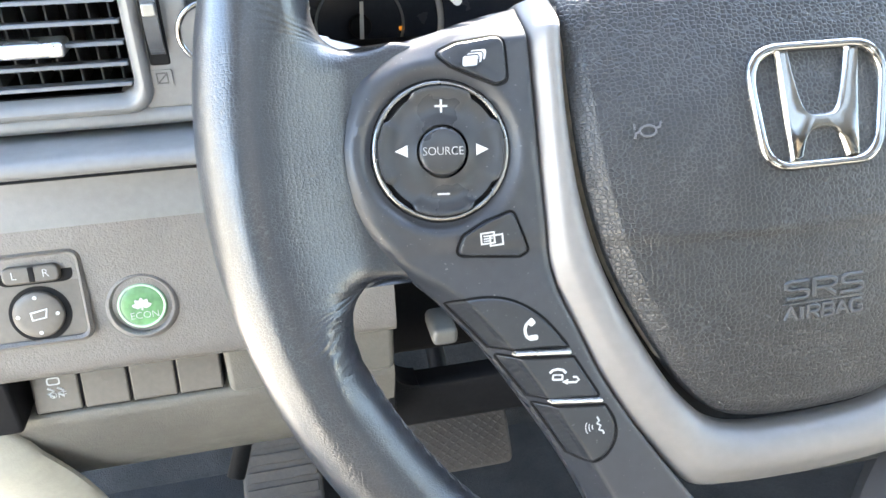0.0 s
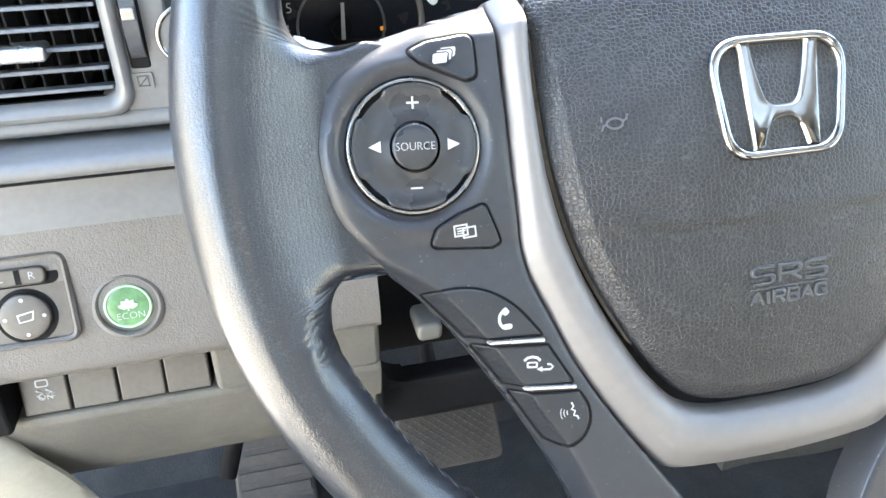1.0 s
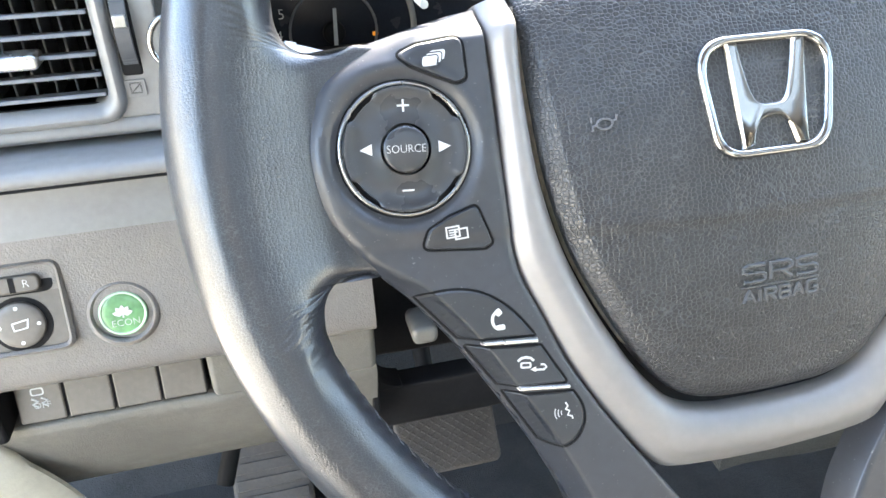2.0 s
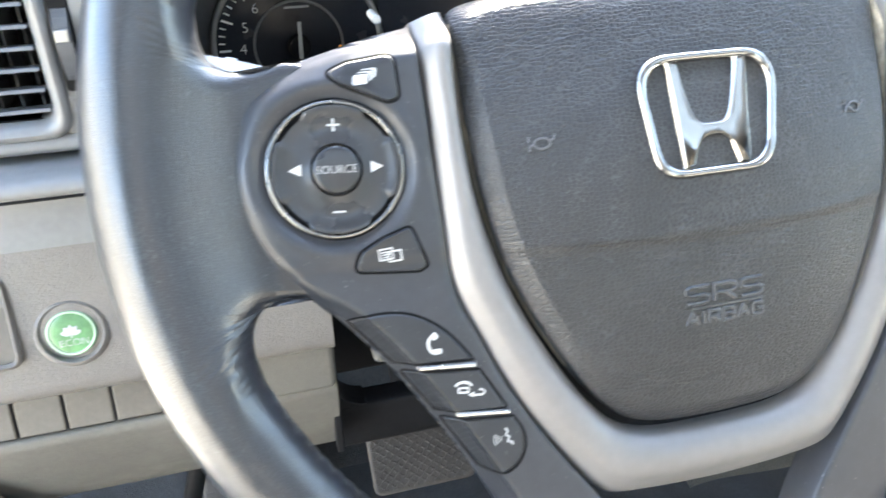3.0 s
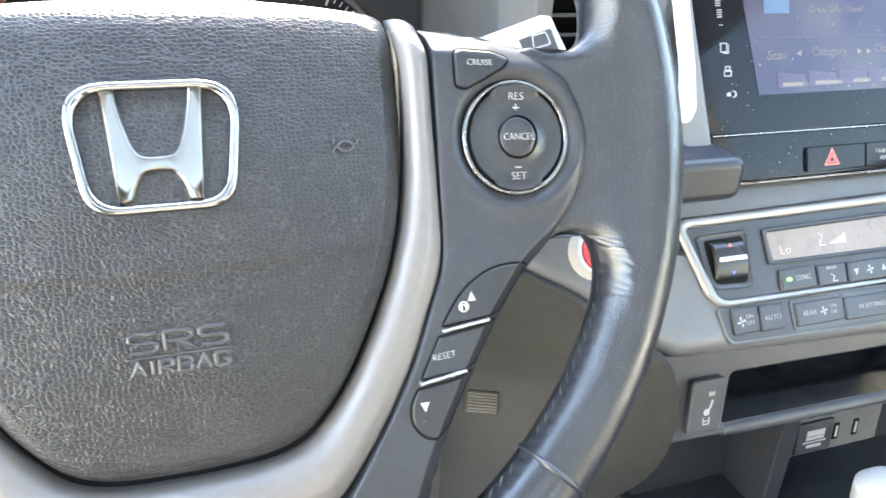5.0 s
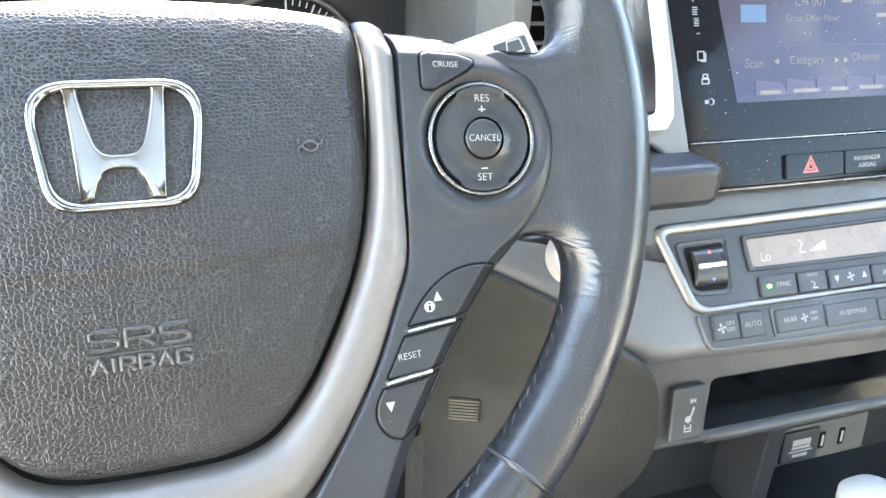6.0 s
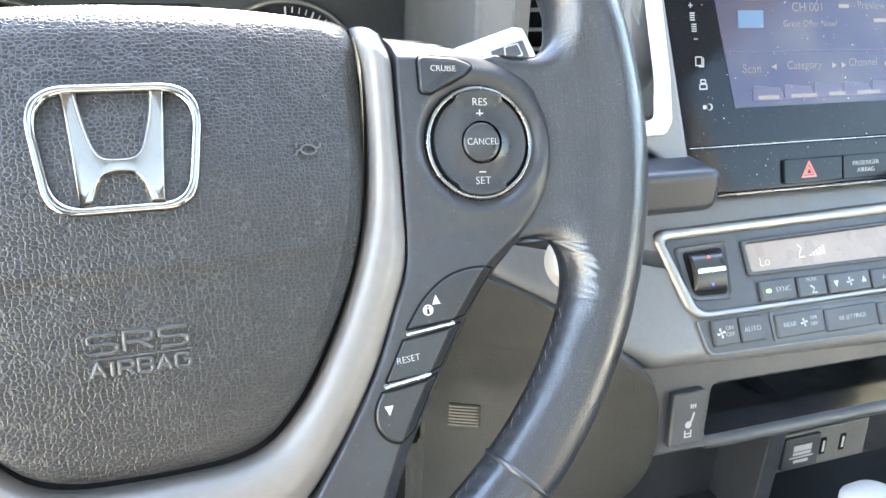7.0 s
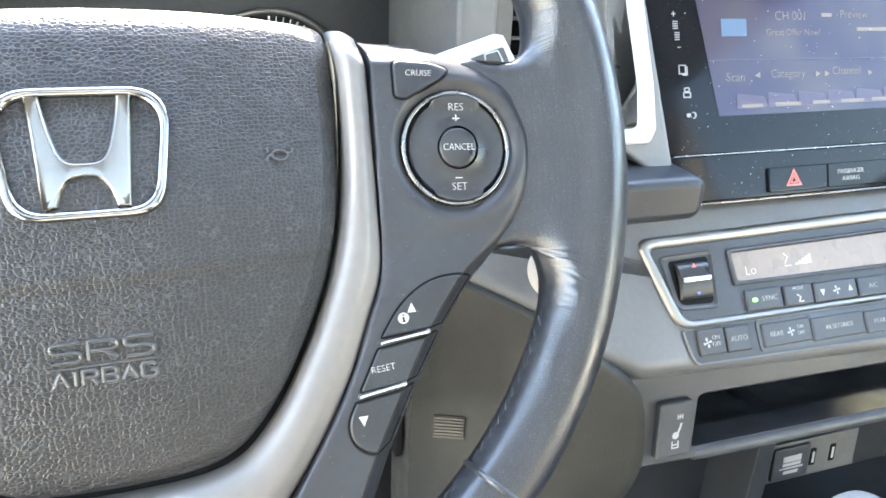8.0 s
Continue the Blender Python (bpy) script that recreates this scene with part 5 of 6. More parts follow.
for cx, word in ((-0.102, "rev counter"), (0.102, "speedometer")):
    gauge = part("gauge_face", slab(circle(cx, 0, 0.060, 72), -0.004, 0.0), GLASSY, cluster, f"black {word} face")
    part("outer_ring", moved(([Vector(v) for v in ring_geo(0.0625, 0.0024, 0.001, 96)[0]], ring_geo(0.0625, 0.0024, 0.001, 96)[1]), Matrix.Translation((cx, 0, 0))), SATINTRIM, gauge)
    part("inner_ring", moved(ring_geo(0.0330, 0.0010, 0.001, 72), Matrix.Translation((cx, 0, 0))), METALLIC, gauge)
    for i in range(0, 33):
        a = radians(270 - 180 * i / 32 if cx < 0 else 90 - 180 * i / 32)
        L = 0.0085 if i % 4 == 0 else 0.0045
        part("tick", moved(slab(box2(0.0585 - L, -0.0007 if i % 4 == 0 else -0.0004, 0.0585, 0.0007 if i % 4 == 0 else 0.0004), 0.0, 0.0008), Matrix.Translation((cx, 0, 0)) @ Matrix.Rotation(a, 4, "Z")), GAUGEPRINT, gauge)
    for i in range(9):
        a = radians(270 - 22.5 * i if cx < 0 else 90 - 22.5 * i)
        word_ = str(i) if cx < 0 else str(i * 20)
        part("numeral", moved(plain_mesh_text(word_, 0.0108 if cx < 0 else 0.0078, 0.0002), Matrix.Translation((cx + 0.0410 * math.cos(a), 0.0410 * math.sin(a), 0.0006))), GAUGEPRINT, gauge)
    if cx < 0:
        part("red_zone", loft([[(cx + r * math.cos(radians(a)), r * math.sin(radians(a)), 0.0004) for r in (0.0475, 0.0545)] for a in np.linspace(118, 91, 14)]), REDPRINT, gauge)
        part("unit_bar", slab(box2(cx - 0.008, 0.0275, cx + 0.010, 0.0290), 0, 0.0006), GREYPRINT, gauge)
    part("needle", moved(slab([(-0.030, -0.0018), (0.033, -0.0013), (0.033, 0.0013), (-0.030, 0.0018)], 0.007, 0.008), Matrix.Translation((cx, -0.014, 0)) @ Matrix.Rotation(radians(88 if cx < 0 else 225), 4, "Z")), WHITE, gauge)
    part("needle_cap", slab(circle(cx, 0.0, 0.0085, 32), 0.0, 0.006, 0.002), BLACK, gauge)
part("display", slab(box2(-0.040, -0.025, 0.040, 0.060, 0.004), -0.004, 0.0005), GLASSY, cluster, "dark glossy centre display")
divider = spline([(-0.062, 0.052, 0.004), (-0.052, 0.042, 0.004), (-0.040, 0.0385, 0.004), (0, 0.0375, 0.004), (0.040, 0.0385, 0.004), (0.052, 0.042, 0.004), (0.062, 0.052, 0.004)], 6)
part("divider_trim", tube(divider, 0.0013, 8), SILVER, cluster, "thin silver line round the display")
part("digit_bar", slab(box2(0.004, 0.050, 0.016, 0.056), 0.001, 0.0015), SEGMENT, cluster)
part("warning_lamp", slab(box2(-0.0722, -0.0052, -0.0680, -0.0022, 0.0007), 0.0, 0.0008), AMBER, cluster, "lit amber warning lamp")
trip = part("reset_knob", tube([(-0.081, 0.17, 0.684), (-0.081, 0.155, 0.684)], 0.0021, 14), PALE)
tagged(trip, "small bright reset knob before the cluster", "knob")
for q in ((-0.2075, 0.17, 0.60, -0.2005, 0.392, 0.82), (0.2000, 0.19, 0.60, 0.2060, 0.392, 0.82), (-0.21, 0.394, 0.54, 0.21, 0.40, 0.84)):
    part("cowl_wall", block(*q, 0.002), DASHDARK, dash)
part("cowl_side", block(-0.2005, 0.200, 0.600, -0.1735, 0.30, 0.80, 0.005), DASHTOP, dash, "pale satin side of the cluster hood")
part("cowl_side", block(0.1790, 0.160, 0.586, 0.2035, 0.30, 0.80, 0.006), DASHTOP, dash)
part("cowl_inner", loft([[(-0.2, y, z), (0.2, y, z)] for y, z in ((0.16, 0.795), (0.20, 0.790), (0.39, 0.745))]), DASHDARK, dash)

# ---- centre stack ----
vent_r = thing("centre_air_vent", "dark centre air vent with horizontal slats", "air vent", pose(0, 0.186, 0))
part("duct", vbox(0.200, 0.640, 0.300, 0.76, 0.045, 0.05), BLACK, vent_r)
part("frame", join(vbox(0.2040, 0.632, 0.280, 0.640, -0.004, 0.04), vbox(0.2040, 0.632, 0.2235, 0.76, -0.002, 0.04)), DASHTOP, vent_r)
for i in range(9):
    part("slat", moved(slab(box2(0.2225, -0.006, 0.2985, 0.006, 0.001), -0.0011, 0.0011, 0.0006), Matrix.Translation((0, 0.008, 0.6516 + 0.0118 * i)) @ slat_pose), DASHDARK, vent_r)
part("tab", block(0.2490, -0.004, 0.6715, 0.2770, 0.010, 0.6795, 0.002), BRIGHT, vent_r, "bright tab on a slat")

SCR = (0.128, 0.36, 0.591)
screen = thing("touch_screen", "glossy black touch screen showing a radio page", "screen", on_plane(0.345, 0.642, *SCR))
S_UP = math.sqrt(1 + 0.36 ** 2)


def sx(x, z):
    """A place of the stack face in the screen's own plane."""
    return (x - 0.345, (z - 0.642) * S_UP)


PAGE = bpy.data.materials.new("lit_display_page")
PAGE.use_nodes = True
pn, pl_ = PAGE.node_tree.nodes, PAGE.node_tree.links
pb = pn["Principled BSDF"]
pb.inputs["Base Color"].default_value, pb.inputs["Roughness"].default_value = (0.02, 0.02, 0.03, 1), 0.12
grad = pn.new("ShaderNodeTexNoise")
grad.inputs["Scale"].default_value = 16.0
pc = pn.new("ShaderNodeTexCoord")
pr = pn.new("ShaderNodeValToRGB")
pr.color_ramp.elements[0].position, pr.color_ramp.elements[0].color = 0.38, (0.13, 0.13, 0.40, 1)
pr.color_ramp.elements[1].position, pr.color_ramp.elements[1].color = 0.66, (0.38, 0.40, 0.56, 1)
pb.inputs["Specular IOR Level"].default_value = 0.25
pl_.new(pc.outputs["Object"], grad.inputs["Vector"])
pl_.new(grad.outputs["Fac"], pr.inputs["Fac"])
pl_.new(pr.outputs["Color"], pb.inputs["Emission Color"])
pb.inputs["Emission Strength"].default_value = 0.0100
PAGEINK = material("lit_page_text", (0.05, 0.05, 0.05), 0.4, mottle=0, emit=(0.9, 0.85, 0.9), strength=0.009)
PAGEBLUE = material("lit_page_blue", (0.02, 0.03, 0.05), 0.4, mottle=0, emit=(0.16, 0.36, 0.75), strength=0.018)
PAGEBAND = material("lit_page_band", (0.02, 0.02, 0.03), 0.4, mottle=0, emit=(0.16, 0.15, 0.42), strength=0.014)
part("glass", slab(rounded([sx(0.3190, 0.621), sx(0.62, 0.621), sx(0.62, 0.79), sx(0.292, 0.79), sx(0.3035, 0.708)], [0.004, 0.004, 0.008, 0.008, 0.001]), -0.012, 0.0, 0.0008), PIANO, screen, "glossy black glass with dust specks")
disp = part("display", slab([sx(0.3575, 0.6435), sx(0.60, 0.6445), sx(0.60, 0.775), sx(0.331, 0.775)], -0.001, 0.0004), PAGE, screen, "lit blue-violet display page")


def page(name, geo, x, z, mat):
    part(name, moved(geo, Matrix.Translation((*sx(x, z), 0.0005))), mat, disp)


page("page_line", slab(box2(-0.0, -0.0003, 0.248, 0.0003), 0, 0.0002), 0.3520, 0.6770, PAGEBAND)
for i in range(6):
    page("preset_tab", slab(rounded([(-0.006, -0.003), (0.020, -0.003), (0.016, 0.005), (-0.006, 0.007)], 0.001), 0, 0.0002), 0.3780 + 0.0255 * i, 0.6500 + 0.0003 * i, PAGEBAND)
page("artwork", slab(box2(0.0, -0.005, 0.020, 0.006), 0, 0.0003), 0.3620, 0.6960, PAGEBLUE)
page("lettering", plain_mesh_text("Scan", 0.0085, 0.0001), 0.3720, 0.6665, PAGEINK)
page("lettering", plain_mesh_text("Category", 0.0078, 0.0001), 0.4150, 0.6680, PAGEINK)
page("lettering", plain_mesh_text("Channel", 0.0078, 0.0001), 0.4660, 0.6690, PAGEINK)
page("lettering", plain_mesh_text("CH 001", 0.0085, 0.0001), 0.4190, 0.7035, PAGEINK)
page("lettering", plain_mesh_text("Preview", 0.0078, 0.0001), 0.4740, 0.7048, PAGEINK)
page("lettering", plain_mesh_text("Great Offer Now!", 0.0062, 0.0001), 0.4210, 0.6935, PAGEINK)
for x in (0.3900, 0.4400, 0.4480, 0.4870):
    page("arrow_icon", moved(slab([(0.0026, 0), (-0.0016, 0.002), (-0.0016, -0.002)], 0, 0.0003), Matrix.Rotation(math.pi if x < 0.41 else 0, 4, "Z")), x, 0.6675, PAGEINK)
for x, z, wd in ((0.4450, 0.7044, 0.009), (0.4760, 0.6955, 0.030), (0.3760, 0.6490, 0.017), (0.4030, 0.6493, 0.022), (0.4350, 0.6496, 0.015), (0.4600, 0.6499, 0.021), (0.4880, 0.6502, 0.016)):
    page("text_bar", slab(box2(0, -0.0012, wd, 0.0012), 0, 0.0003), x, z, PAGEINK)
part("lower_panel", slab(rounded([sx(0.3310, 0.5925), sx(0.62, 0.5925), sx(0.62, 0.6203), sx(0.3195, 0.6203)], [0.004, 0.002, 0.002, 0.002]), -0.012, -0.0005, 0.0008), PIANO, screen, "glossy black strip below the screen")
part("trim_line", tube([(*sx(0.321, 0.6206), 0.0006), (*sx(0.62, 0.6206), 0.0006)], 0.0005, 6), RINGMETAL, screen)
part("bottom_trim", tube([(*sx(0.330, 0.5912), 0.0), (*sx(0.62, 0.5912), 0.0)], 0.0008, 8), RINGMETAL, screen)
hz = part("hazard_button", slab(box2(*sx(0.3945, 0.5945), *sx(0.4448, 0.6100), 0.002), -0.004, 0.0016, 0.0008), PIANO, screen, "glossy black hazard button with red triangle")
cx, cy = sx(0.4155, 0.6020)
t3 = lambda s: [(cx + s * math.cos(radians(a)), cy - 0.0008 + s * math.sin(radians(a))) for a in (90, 210, 330)]
part("hazard_triangle", join(frame2(t3(0.0078), t3(0.0052), 0.0016, 0.0019), frame2(t3(0.0040), t3(0.0022), 0.0016, 0.0019)), REDPRINT, hz)
pa = part("airbag_lamp", slab(box2(*sx(0.4458, 0.5945), *sx(0.50, 0.6100), 0.002), -0.004, 0.0012, 0.0006), PIANO, screen)
for i, s in enumerate(("PASSENGER", "AIRBAG")):
    part("lettering", moved(plain_mesh_text(s, 0.0046, 0.0001), Matrix.Translation((sx(0.4660, 0)[0], cy + 0.0022 - 0.0048 * i, 0.0013))), WHITE, pa)
for z, kind in ((0.7045, "plus"), (0.6980, "bars"), (0.6915, "bars"), (0.6850, "minus"), (0.6720, "menu"), (0.6580, "phone"), (0.6448, "light")):
    x = 0.3255 + (0.708 - z) * 0.16
    ux, uy = sx(x, z)
    if kind == "plus":
        g = bars([(-0.0016, -0.0003, 0.0016, 0.0003), (-0.0003, -0.0016, 0.0003, 0.0016)], 0.0002)
    elif kind == "bars":
        g = bars([(-0.0018, -0.0024 + 0.0014 * k, 0.0018, -0.0017 + 0.0014 * k) for k in range(4)], 0.0002)
    elif kind == "minus":
        g = bars([(-0.0014, -0.0003, 0.0014, 0.0003)], 0.0002)
    elif kind == "menu":
        g = join(frame2(box2(-0.0032, -0.0030, 0.0022, 0.0030), box2(-0.0025, -0.0023, 0.0015, 0.0023), 0, 0.0002), bars([(-0.0005, -0.0038, 0.0034, -0.0030), (0.0027, -0.0038, 0.0034, 0.002)], 0.0002))
    elif kind == "phone":
        g = join(frame2(box2(-0.0030, -0.0030, 0.0030, 0.0008, 0.0005), box2(-0.0022, -0.0022, 0.0022, 0.0, 0.0005), 0, 0.0002), frame2(box2(-0.0022, 0.0008, 0.0022, 0.0036, 0.0008), box2(-0.0014, 0.0014, 0.0014, 0.0028, 0.0005), 0, 0.0002))
    else:
        g = join(slab(circle(-0.0018, 0, 0.0014, 12), 0, 0.0002), frame2(circle(0.0022, 0, 0.0022, 16), circle(0.0014, 0, 0.0018, 16), 0, 0.0002))
    part(kind + "_icon", moved(g, Matrix.Translation((ux, uy, 0.0004))), GREYPRINT, screen)

flecks = []
rng = random.Random(5)
for i in range(110):
    r = rng.choice((0.0002, 0.00025, 0.0003, 0.00045))
    fx, fz = rng.uniform(0.325, 0.52), rng.uniform(0.597, 0.725)
    flecks.append(moved(slab([(r * math.cos(a) * rng.uniform(0.6, 1.2), r * math.sin(a) * rng.uniform(0.6, 1.2)) for a in np.linspace(0, 2 * math.pi, 6, endpoint=False)], 0, 0.00025), Matrix.Translation((*sx(fx, fz), 0.0007))))
dust = part("dust_flecks", join(*flecks), material("pale_dust", (0.32, 0.32, 0.31), 0.7, mottle=0.1), screen, "pale dust flecks on the glass")
tagged(dust, kind="stuff")
SIDETRIM = material("satin_side_trim", (0.17, 0.17, 0.172), 0.4, mottle=0.06)
trim = part("stack_side_trim", slab([(0.2750, 0.632), (0.296, 0.6165), (0.316, 0.6140), (0.3150, 0.622), (0.3030, 0.708), (0.285, 0.80), (0.262, 0.80), (0.2735, 0.708)], 0.0, 0.03, 0.003), SIDETRIM, dash, "pale grey trim strip beside the screen")
trim.data.transform(Matrix(((1, 0, 0, 0), (0, 0.36, -1, 0.150 - 0.36 * 0.591), (0, 1, 0.0, 0), (0, 0, 0, 1))))
# added white strip: the sun patch on the trim, put into colour and shape
strip = part("sun_strip", slab(rounded([(0.268, 0.6320), (0.2985, 0.6320), (0.3036, 0.6400), (0.3034, 0.6653), (0.2992, 0.7130), (0.2917, 0.80), (0.276, 0.80), (0.2846, 0.7128), (0.2892, 0.6656), (0.2880, 0.6425), (0.268, 0.6425)], [0.001, 0.006, 0.006, 0.03, 0.05, 0.002, 0.002, 0.05, 0.03, 0.004, 0.001]), 0.028, 0.032, 0.0016), material("sun_patch_white", (0.55, 0.55, 0.55), 0.35, mottle=0.04), dash, "white strip painting sunlight on the side trim")
strip.data.transform(Matrix(((1, 0, 0, 0), (0, 0.36, -1, 0.150 - 0.36 * 0.591), (0, 1, 0.0, 0), (0, 0, 0, 1))))
part("shelf_edge", block(0.215, 0.104, 0.5905, 0.3235, 0.15, 0.6185, 0.010), SATIN, dash, "near-black rounded dash edge below the screen")

CL = (0.0975, 0.62, 0.505)
C_UP = math.sqrt(1 + 0.62 ** 2)
climate = thing("climate_panel", "silver climate control panel with dark buttons and display", "climate control", on_plane(0.32, 0.52, *CL))


def cxy(x, z):
    return (x - 0.32, (z - 0.52) * C_UP)


def cpoly(points, r, seg=5):
    return rounded([cxy(*p) for p in points], r, seg)


part("surround", slab(cpoly([(0.14, 0.576), (0.184, 0.5515), (0.225, 0.5310), (0.262, 0.5040), (0.290, 0.4915), (0.62, 0.4780), (0.62, 0.588), (0.14, 0.590)], [0.002, 0.02, 0.03, 0.03, 0.03, 0.004, 0.004, 0.002], 8), -0.020, 0.0, 0.011, 7), METALLIC, climate, "metallic grey surround")
edge_out = cpoly([(0.3195, 0.5145), (0.62, 0.5138), (0.62, 0.5712), (0.2985, 0.5668)], [0.018, 0.002, 0.002, 0.008], 12)
edge_in = cpoly([(0.3268, 0.5186), (0.62, 0.5172), (0.62, 0.5632), (0.3080, 0.5605)], [0.013, 0.002, 0.002, 0.004], 12)
part("metal_frame", loft([[(x, y, z) for x, y in (np.array(edge_out) * (1 - f) + np.array(edge_in) * f)] for f, z in ((0, -0.004), (0, 0.0012), (0.12, 0.0026), (0.32, 0.0035), (0.6, 0.0034), (0.85, 0.0022), (1, 0.0004), (1, -0.004))], close_cols=True), SATINTRIM, climate, "satin metal frame line")
part("dark_panel", slab(edge_in, -0.004, 0.0008), PANELGREY, climate, "blue-grey control face")
low_out = cpoly([(0.3275, 0.4938), (0.62, 0.4868), (0.62, 0.5128), (0.3220, 0.5140)], [0.008, 0.002, 0.002, 0.002], 8)
low_in = cpoly([(0.3288, 0.4950), (0.62, 0.4880), (0.62, 0.5126), (0.3236, 0.5136)], [0.0075, 0.002, 0.002, 0.002], 8)
part("plate_edge", frame2(low_out, low_in, -0.004, 0.0018, 0.0004), METALLIC, climate, "raised pale edge of the button plate")
part("lower_plate", slab(low_in, -0.004, 0.0010), PANELGREY, climate, "blue-grey lower button plate")
pocket_out = cpoly([(0.3205, 0.5250), (0.3545, 0.5235), (0.3560, 0.5568), (0.3140, 0.5560)], [0.010, 0.005, 0.003, 0.003], 6)
pocket_in = cpoly([(0.3245, 0.5278), (0.3512, 0.5268), (0.3522, 0.5535), (0.3205, 0.5528)], [0.007, 0.004, 0.003, 0.003], 6)
part("dial_pocket", loft([[(x, y, z) for x, y in (np.array(pocket_out) * (1 - f) + np.array(pocket_in) * f)] for f, z in ((0, 0.0), (0.0, 0.0012), (0.2, 0.0020), (0.6, 0.0012), (1.0, -0.0030))], close_cols=True), PANELGREY, climate, "rounded pocket of the temperature dial")
part("pocket_floor", slab(pocket_in, -0.004, 0.0010), BLACK, climate)
roll = []
for i in range(25):
    a = radians(-80 + 160 * i / 24)
    roll.append([(cxy(x, 0)[0], cxy(0, 0.5408)[1] + 0.0125 * math.sin(a), 0.0052 * math.cos(a) * k) for x, k in ((0.3252, 0.5), (0.3262, 1.0), (0.3498, 1.0), (0.3508, 0.5))])
temp_wheel = part("temperature_wheel", loft(roll), DIAL, climate, "black temperature thumbwheel")
part("wheel_mark", slab(box2(cxy(0.3272, 0)[0], cxy(0, 0.5412)[1] - 0.0018, cxy(0.3492, 0)[0], cxy(0, 0.5412)[1] + 0.0018, 0.0012), 0.003, 0.0066, 0.0010), BRIGHT, temp_wheel, "bright bar on the thumbwheel")
BLUEPRINT = material("blue_print", (0.10, 0.16, 0.55), 0.5, mottle=0.1)
for z, turn, mat, lift in ((0.5487, 90, REDPRINT, 0.0036), (0.5335, 270, BLUEPRINT, 0.0036)):
    part("heat_mark" if turn == 90 else "cool_mark", slab([(0.0026 * math.cos(radians(turn + a)), 0.0018 * math.sin(radians(turn + a))) for a in (0, 125, 235)], 0, 0.0004), mat, temp_wheel, at=Matrix.Translation((*cxy(0.3385, z), lift)))
lcd = part("lcd", slab(cpoly([(0.3722, 0.5368), (0.62, 0.5350), (0.62, 0.5560), (0.3705, 0.5532)], 0.002), 0.0006, 0.0016), LCD, climate, "pale lit climate display")
lcd_ring = [cpoly([(0.3690 + d, 0.5345 + d * 0.7), (0.62, 0.5325 + d * 0.7), (0.62, 0.5588 - d * 0.7), (0.3670 + d, 0.5560 - d * 0.7)], 0.003) for d in (0.0, 0.0034)]
part("lcd_frame", frame2(lcd_ring[0], lcd_ring[1], 0.0006, 0.0030, 0.0009), PANELGREY, climate)
part("readout", moved(plain_mesh_text("Lo", 0.0092, 0.0001), Matrix.Translation((*cxy(0.3845, 0.5420), 0.0018))), SEGMENT, lcd)
part("seat_symbol", moved(tube([(-0.002, 0.005, 0), (0.0012, 0.002, 0), (-0.001, -0.001, 0), (-0.002, -0.004, 0), (0.003, -0.004, 0)], 0.0005, 5), Matrix.Translation((*cxy(0.4160, 0.5455), 0.0018))), SEGMENT, lcd)
part("fan_bars", moved(bars([(0.0030 * i, -0.004, 0.0030 * i + 0.0019, -0.0028 + 0.0013 * i) for i in range(5)], 0.0002), Matrix.Translation((*cxy(0.4235, 0.5455), 0.0017))), SEGMENT, lcd)


def fan_icon(r):
    """Four curved blades round a hub."""
    blade = [(0.12 * r, 0.0), (0.55 * r, 0.42 * r), (0.98 * r, 0.30 * r), (0.98 * r, -0.10 * r), (0.55 * r, -0.05 * r)]
    return join(*[moved(slab(blade, 0, 0.0002), Matrix.Rotation(math.pi / 2 * k, 4, "Z")) for k in range(4)], slab(circle(0, 0, 0.2 * r, 8), 0, 0.0002))


def ckey(x0, z0, x1, z1, label, mat=PANELGREY):
    return part("button", slab(cpoly([(x0, z0), (x1, z0), (x1, z1), (x0, z1)], 0.0016), 0.0, 0.0034, 0.0014, 4), mat, climate, label)


def ctext(parent, s, x, z, size=0.0052, wide=1.0):
    part("lettering", moved(plain_mesh_text(s, size, 0.0001, wide=wide), Matrix.Translation((*cxy(x, z), 0.0035))), WHITE, parent)


k = ckey(0.3755, 0.5190, 0.4055, 0.5312, "dark sync button with green lamp")
part("lamp", slab(circle(*cxy(0.3818, 0.5250), 0.0019, 14, 0.0013), 0.003, 0.0042), LED, k)
ctext(k, "SYNC", 0.3945, 0.5250)
k = ckey(0.4075, 0.5186, 0.4320, 0.5306, "dark air flow mode button")
ctext(k, "MODE", 0.4195, 0.5282, 0.0034)
part("seat_icon", moved(tube([(-0.002, 0.002, 0), (0.001, 0.0, 0), (-0.001, -0.003, 0), (0.003, -0.003, 0)], 0.0006, 5), Matrix.Translation((*cxy(0.4195, 0.5230), 0.0035))), WHITE, k)
k = ckey(0.4340, 0.5180, 0.4720, 0.5300, "dark fan speed rocker")
for x, a in ((0.4405, -90), (0.4655, 90)):
    part("arrow_icon", moved(slab([(0.0028 * math.cos(radians(a + d)), 0.0028 * math.sin(radians(a + d))) for d in (0, 130, 230)], 0, 0.0002), Matrix.Translation((*cxy(x, 0.5240), 0.0034))), WHITE, k)
part("fan_icon", moved(fan_icon(0.0032), Matrix.Translation((*cxy(0.4530, 0.5240), 0.0034))), WHITE, k)
k = ckey(0.4740, 0.5175, 0.5050, 0.5293, "dark air conditioning button")
ctext(k, "A/C", 0.4870, 0.5235)
ckey(0.5070, 0.5170, 0.5400, 0.5288, "dark climate button")
ckey(0.5420, 0.5165, 0.5800, 0.5283, "dark climate button")
k = ckey(0.3325, 0.4985, 0.3530, 0.5132, "dark recirculation button")
part("fan_icon", moved(fan_icon(0.0034), Matrix.Translation((*cxy(0.3385, 0.5055), 0.0034))), WHITE, k)
